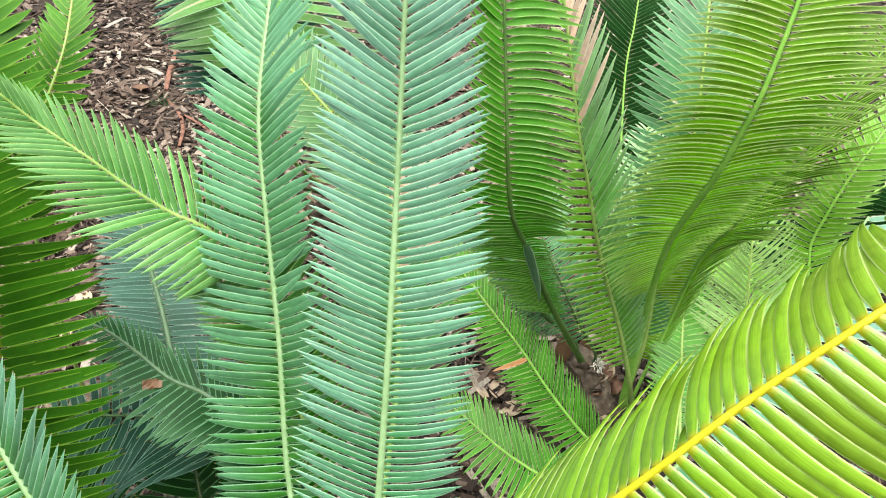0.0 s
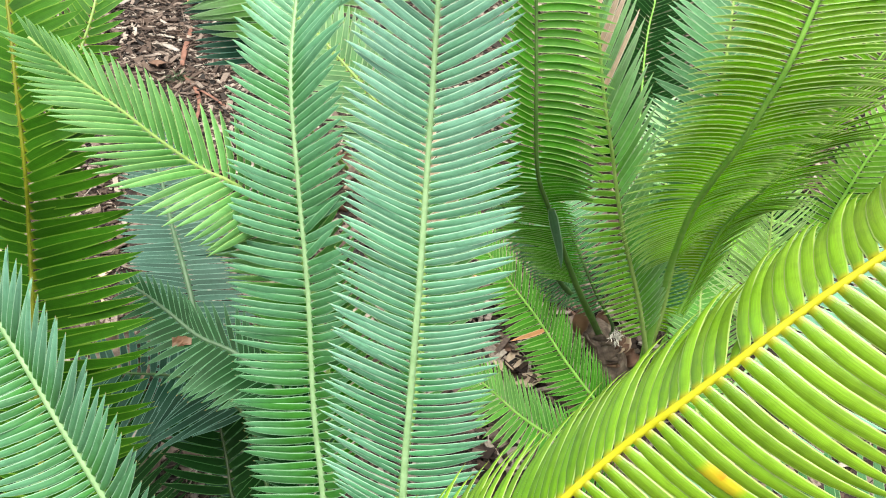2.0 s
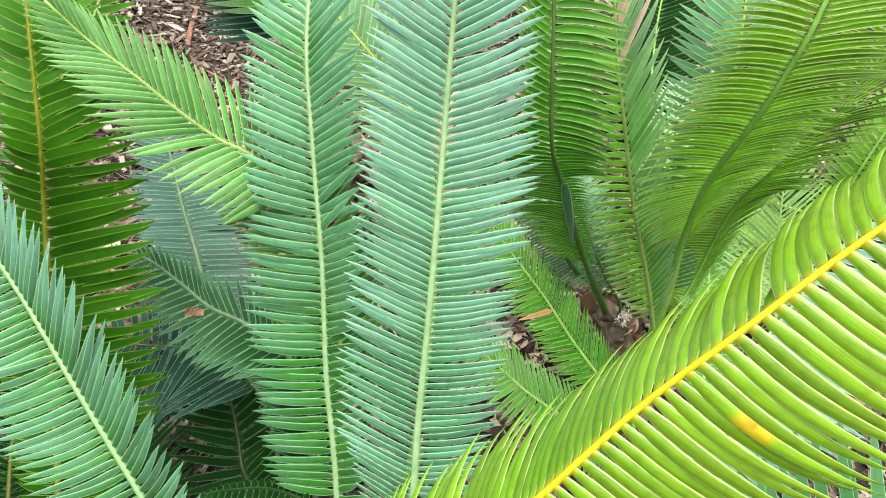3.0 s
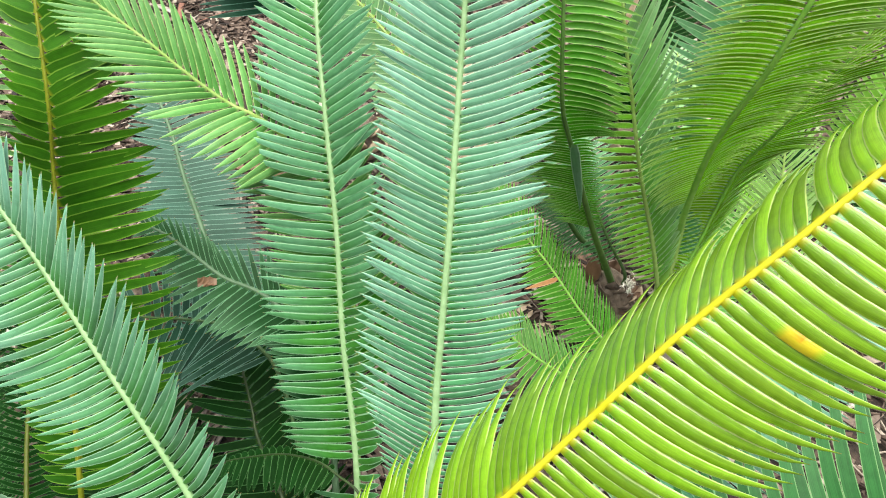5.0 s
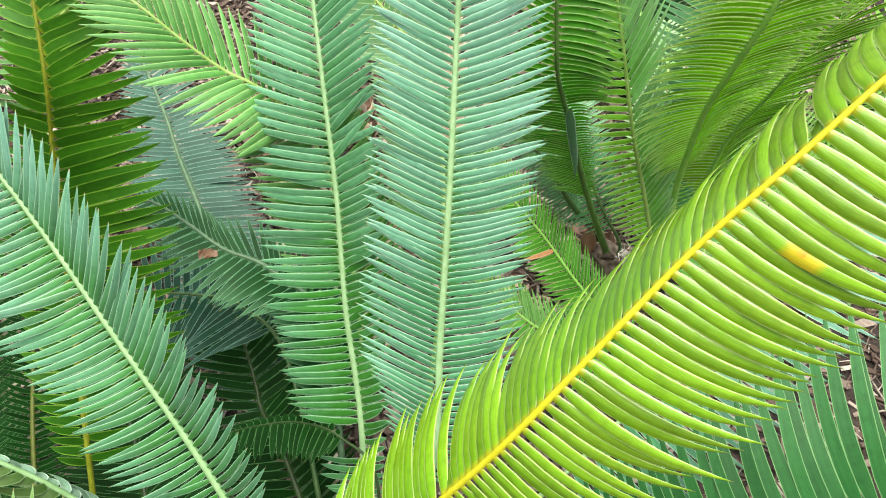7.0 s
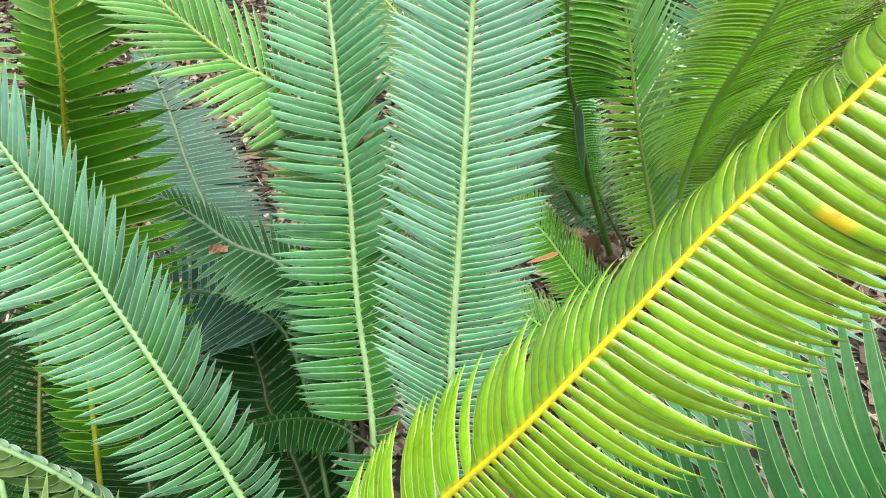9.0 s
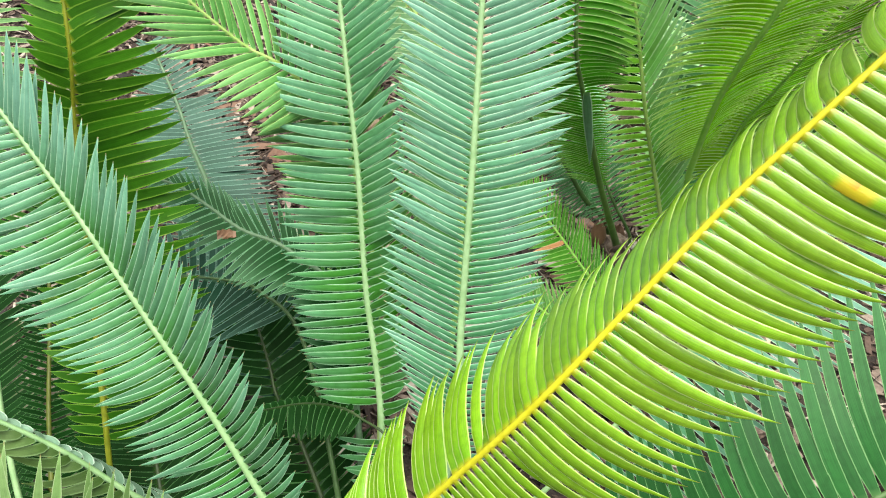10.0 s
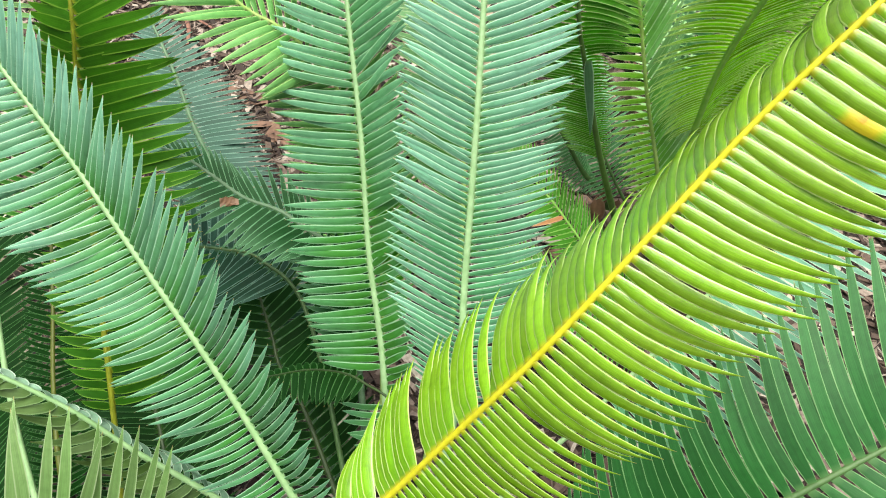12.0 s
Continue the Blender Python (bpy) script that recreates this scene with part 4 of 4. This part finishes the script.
def bark_strip(points, width, material, label):
    """A peeled strip of bark lying on the mulch, curved in its width."""
    pts, _ = spline([(x, y, ground_at(x, y) + h) for x, y, h in points], 16)
    bm = tube(pts, [width * (0.5 + 0.5 * math.sin(math.pi * (0.15 + 0.7 * i / 15))) for i in range(16)], Vector((0, 0, 1)), 8, 0.28)
    return tagged(part("bark_strip", bm, material), label, "bark strip", "bark strips on the mulch")


REDWOOD = plain_material("peeled_bark", [(0.3, (0.12, 0.05, 0.035)), (0.7, (0.27, 0.13, 0.09))], 30, 0.75)
GREY = plain_material("grey_wood", [(0.3, (0.2, 0.17, 0.15)), (0.7, (0.42, 0.38, 0.35))], 50, 0.8)
bark_strip([(-1.453, 3.705, 0.02), (-1.412, 3.431, 0.02), (-1.369, 3.221, 0.02)], 0.016, REDWOOD, "long reddish peeled bark strip on the mulch")
bark_strip([(-1.329, 3.104, 0.02), (-1.221, 2.945, 0.02), (-1.156, 2.777, 0.02), (-1.135, 2.635, 0.02)], 0.01, REDWOOD, "curved reddish bark strip on the mulch")
bark_strip([(-1.21, 2.945, 0.02), (-1.11, 2.853, 0.02), (-1.032, 2.779, 0.02)], 0.008, REDWOOD, "thin reddish twig-like bark strip")
bark_strip([(-1.284, 3.297, 0.02), (-1.193, 3.413, 0.02), (-1.114, 3.473, 0.02)], 0.005, REDWOOD, "thin brown twig lying on the mulch")
bark_strip([(-1.98, 4.036, 0.02), (-1.951, 4.138, 0.02), (-1.911, 4.224, 0.02)], 0.018, GREY, "weathered grey splinter of wood")
bark_strip([(-1.544, 3.48, 0.02), (-1.491, 3.439, 0.02), (-1.439, 3.399, 0.02)], 0.02, GREY, "short weathered grey wood splinter")
dry_leaf(-1.477, 3.178, 1.90, 0.11, 0.09, DRY, "brown curled dry leaf on the mulch", 1, height=0.03)
dry_leaf(-1.549, 2.611, 3.80, 0.1, 0.05, DRY, "brown curled dry leaf on the mulch", 2)
dry_leaf(-0.801, 2.192, 5.70, 0.2, 0.09, DRY, "large brown dead leaf folded on the mulch", 3)
dry_leaf(-0.677, 1.91, 1.32, 0.16, 0.05, DRY, "brown dead leaf on the mulch", 4)
dry_leaf(-0.739, 1.986, 3.22, 0.18, 0.05, DRY, "brown dead leaf on the mulch", 5)
dry_leaf(-0.633, 1.892, 5.12, 0.14, 0.05, DRY, "brown dead leaf on the mulch", 6)
dry_leaf(-0.913, 2.257, 0.74, 0.15, 0.06, DRY, "brown dead leaf on the mulch", 7)
dry_leaf(0.178, 1.315, 2.64, 0.1, 0.04, DRY, "brown dry leaf by the cycad", 8)
dry_leaf(0.199, 1.261, 4.54, 0.08, 0.05, TAN, "tan dry leaf by the cycad", 9)
dry_leaf(0.234, 1.188, 0.16, 0.09, 0.05, TAN, "tan dry leaf by the cycad", 10)
dry_leaf(0.147, 1.26, 2.06, 0.1, 0.03, TAN, "tan dry leaf by the cycad", 11)
dry_leaf(0.325, 1.062, 3.96, 0.09, 0.05, DRY, "brown dry leaf by the cycad", 12)
dry_leaf(0.301, 1.24, 5.86, 0.1, 0.05, DRY, "brown dry leaf by the cycad", 13)
dry_leaf(0.43, 1.474, 1.48, 0.12, 0.07, DRY, "smooth brown scale leaf by the stem", 14)
dry_leaf(0.869, 1.426, 3.38, 0.13, 0.04, DRY, "reddish brown dry leaf by the cycad", 15)
dry_leaf(0.06, 1.686, 5.28, 0.16, 0.05, ORANGE, "orange dry leaf on the ground", 16)
dry_leaf(0.818, 1, 0.90, 0.14, 0.07, TAN, "pale dry leaf on the ground", 17)
dry_leaf(0.724, 0.939, 2.80, 0.12, 0.06, TAN, "pale dry leaf on the ground", 18)
dry_leaf(0.953, 1.063, 4.70, 0.13, 0.06, TAN, "pale dry leaf on the ground", 19)
dry_leaf(0.849, 0.915, 0.32, 0.1, 0.06, GREY, "grey dry leaf on the ground", 20)
dry_leaf(1.548, 1.611, 2.22, 0.16, 0.05, DRY, "brown dry leaf on the ground", 21)
dry_leaf(-1.53, 4.137, 4.12, 0.16, 0.05, ORANGE, "orange-tan dead leaf lying on the mulch", 22)
dry_leaf(-1.131, 1.449, 6.02, 0.09, 0.05, TAN, "tan dry leaf on the mulch", 23)
dry_leaf(-1.161, 1.615, 1.64, 0.08, 0.05, TAN, "tan dry leaf on the mulch", 24)
dry_leaf(-1.176, 1.472, 3.54, 0.09, 0.04, DRY, "brown dry leaf on the mulch", 25)


def bract(plant, spot, turn, tip, length, width, material):
    """A smooth spoon-shaped scale leaf standing against the stem."""
    bm = bmesh.new()
    rows = []
    for i in range(9):
        u = i / 8
        w = width * 0.5 * math.sin(math.pi * (0.12 + 0.86 * u)) ** 0.7
        rows.append([bm.verts.new((0.25 * width * (1 - j * j) - 0.2 * length * u * u + dz, w * j, length * u)) for dz in (0.0, -0.003) for j in (-1, -0.5, 0, 0.5, 1)])
    for a, b in zip(rows, rows[1:]):
        for j in range(4):
            bm.faces.new((a[j], a[j + 1], b[j + 1], b[j]))
            bm.faces.new((a[j + 6], a[j + 5], b[j + 5], b[j + 6]))
        bm.faces.new((a[5], a[0], b[0], b[5]))
        bm.faces.new((a[4], a[9], b[9], b[4]))
    for f in bm.faces:
        f.smooth = True
    ob = part("bract", bm, material, plant, "smooth tan-brown scale leaf")
    ob.matrix_basis = Matrix.Translation(spot) @ Euler((tip, 0.1, turn)).to_matrix().to_4x4()


for spot, turn, tip, length, width in (((0.36, 1.215, 0.14), -1.7, 0.1, 0.09, 0.046), ((0.372, 1.232, 0.2), -1.4, -0.1, 0.07, 0.036)):
    bract(stem_plant, spot, turn, tip, length, width, BRACT)


def fluff(plant, spot, size, seed):
    """Pale woolly fibres between the leaf bases: many thin bent hairs."""
    rng = random.Random(seed)
    verts, faces = [], []
    for k in range(90):
        way = Vector((rng.gauss(0, 1), rng.gauss(0, 1), rng.gauss(0.3, 1))).normalized()
        side = way.cross(Vector((rng.gauss(0, 1), rng.gauss(0, 1), 1))).normalized()
        root = Vector(spot) + Vector((rng.gauss(0, 0.3), rng.gauss(0, 0.3), rng.gauss(0, 0.6))) * size
        n = len(verts)
        for i in range(4):
            u = i / 3
            c = root + way * size * 0.7 * u + side * size * 0.35 * u * u
            w = 0.0014 * (1 - 0.7 * u)
            verts += [c + side * w, c + way.cross(side) * w, c - side * w]
        for i in range(3):
            for j in range(3):
                q = n + i * 3
                faces.append((q + j, q + (j + 1) % 3, q + 3 + (j + 1) % 3, q + 3 + j))
    me = bpy.data.meshes.new("fluff")
    me.from_pydata(verts, [], faces)
    me.materials.append(WOOL)
    ob = new("fluff", me)
    ob.parent = plant
    return ob


WOOL = plain_material("white_wool", [(0.3, (0.6, 0.57, 0.5)), (0.7, (0.8, 0.78, 0.72))], 60, 0.9)
fluff(stem_plant, (0.452, 1.177, 0.17), 0.022, 3)


def scrap(spot, turn, length, material, label, seed):
    """A crumpled shred of dead leaf."""
    rng = random.Random(seed)
    bm = bmesh.new()
    grid = [[[bm.verts.new(((i / 6 - 0.5) * length, (j / 3 - 0.5) * length * 0.4 * (0.5 + math.sin(0.6 + i * 0.4)) + rng.uniform(-0.002, 0.002), dz + rng.uniform(-0.003, 0.003))) for j in range(4)] for i in range(7)] for dz in (0.003, -0.002)]
    for i in range(6):
        for j in range(3):
            a, b = grid
            bm.faces.new((a[i][j], a[i + 1][j], a[i + 1][j + 1], a[i][j + 1]))
            bm.faces.new((b[i][j], b[i][j + 1], b[i + 1][j + 1], b[i + 1][j]))
    ob = part("leaf_scrap", bm, material)
    ob.matrix_world = Matrix.Translation(spot) @ Euler((0.5, 0.1, turn)).to_matrix().to_4x4()
    return tagged(ob, label, "leaf scrap")


scrap((-0.524, 0.752, 0.602), 0.2, 0.032, BRACT, "small crumpled brown scrap resting on a dark frond", 4)


def weed(x, y, size, seed):
    """A low tuft of thin dark blades."""
    rng = random.Random(seed)
    ob = new("weed", None)
    tagged(ob, "small dark green weed tuft growing through the mulch", "weed")
    z = ground_at(x, y)
    for k in range(34):
        a, reach, rise = rng.uniform(0, 6.283), rng.uniform(0.3, 1.0) * size, rng.uniform(0.15, 0.6) * size
        w = 0.0035
        bm = bmesh.new()
        rows = []
        for i in range(5):
            u = i / 4
            c = Vector((x + math.cos(a) * reach * u, y + math.sin(a) * reach * u, z + rise * math.sin(2.2 * u)))
            s = Vector((-math.sin(a), math.cos(a), 0)) * w * (1 - u * 0.9)
            rows.append([bm.verts.new(c - s), bm.verts.new(c + Vector((0, 0, 0.001))), bm.verts.new(c + s), bm.verts.new(c - Vector((0, 0, 0.0015)))])
        for p, q in zip(rows, rows[1:]):
            for j in range(4):
                bm.faces.new((p[j], p[(j + 1) % 4], q[(j + 1) % 4], q[j]))
        part("blade", bm, WEED, ob)


weed(-1.337, 3.048, 0.09, 7)
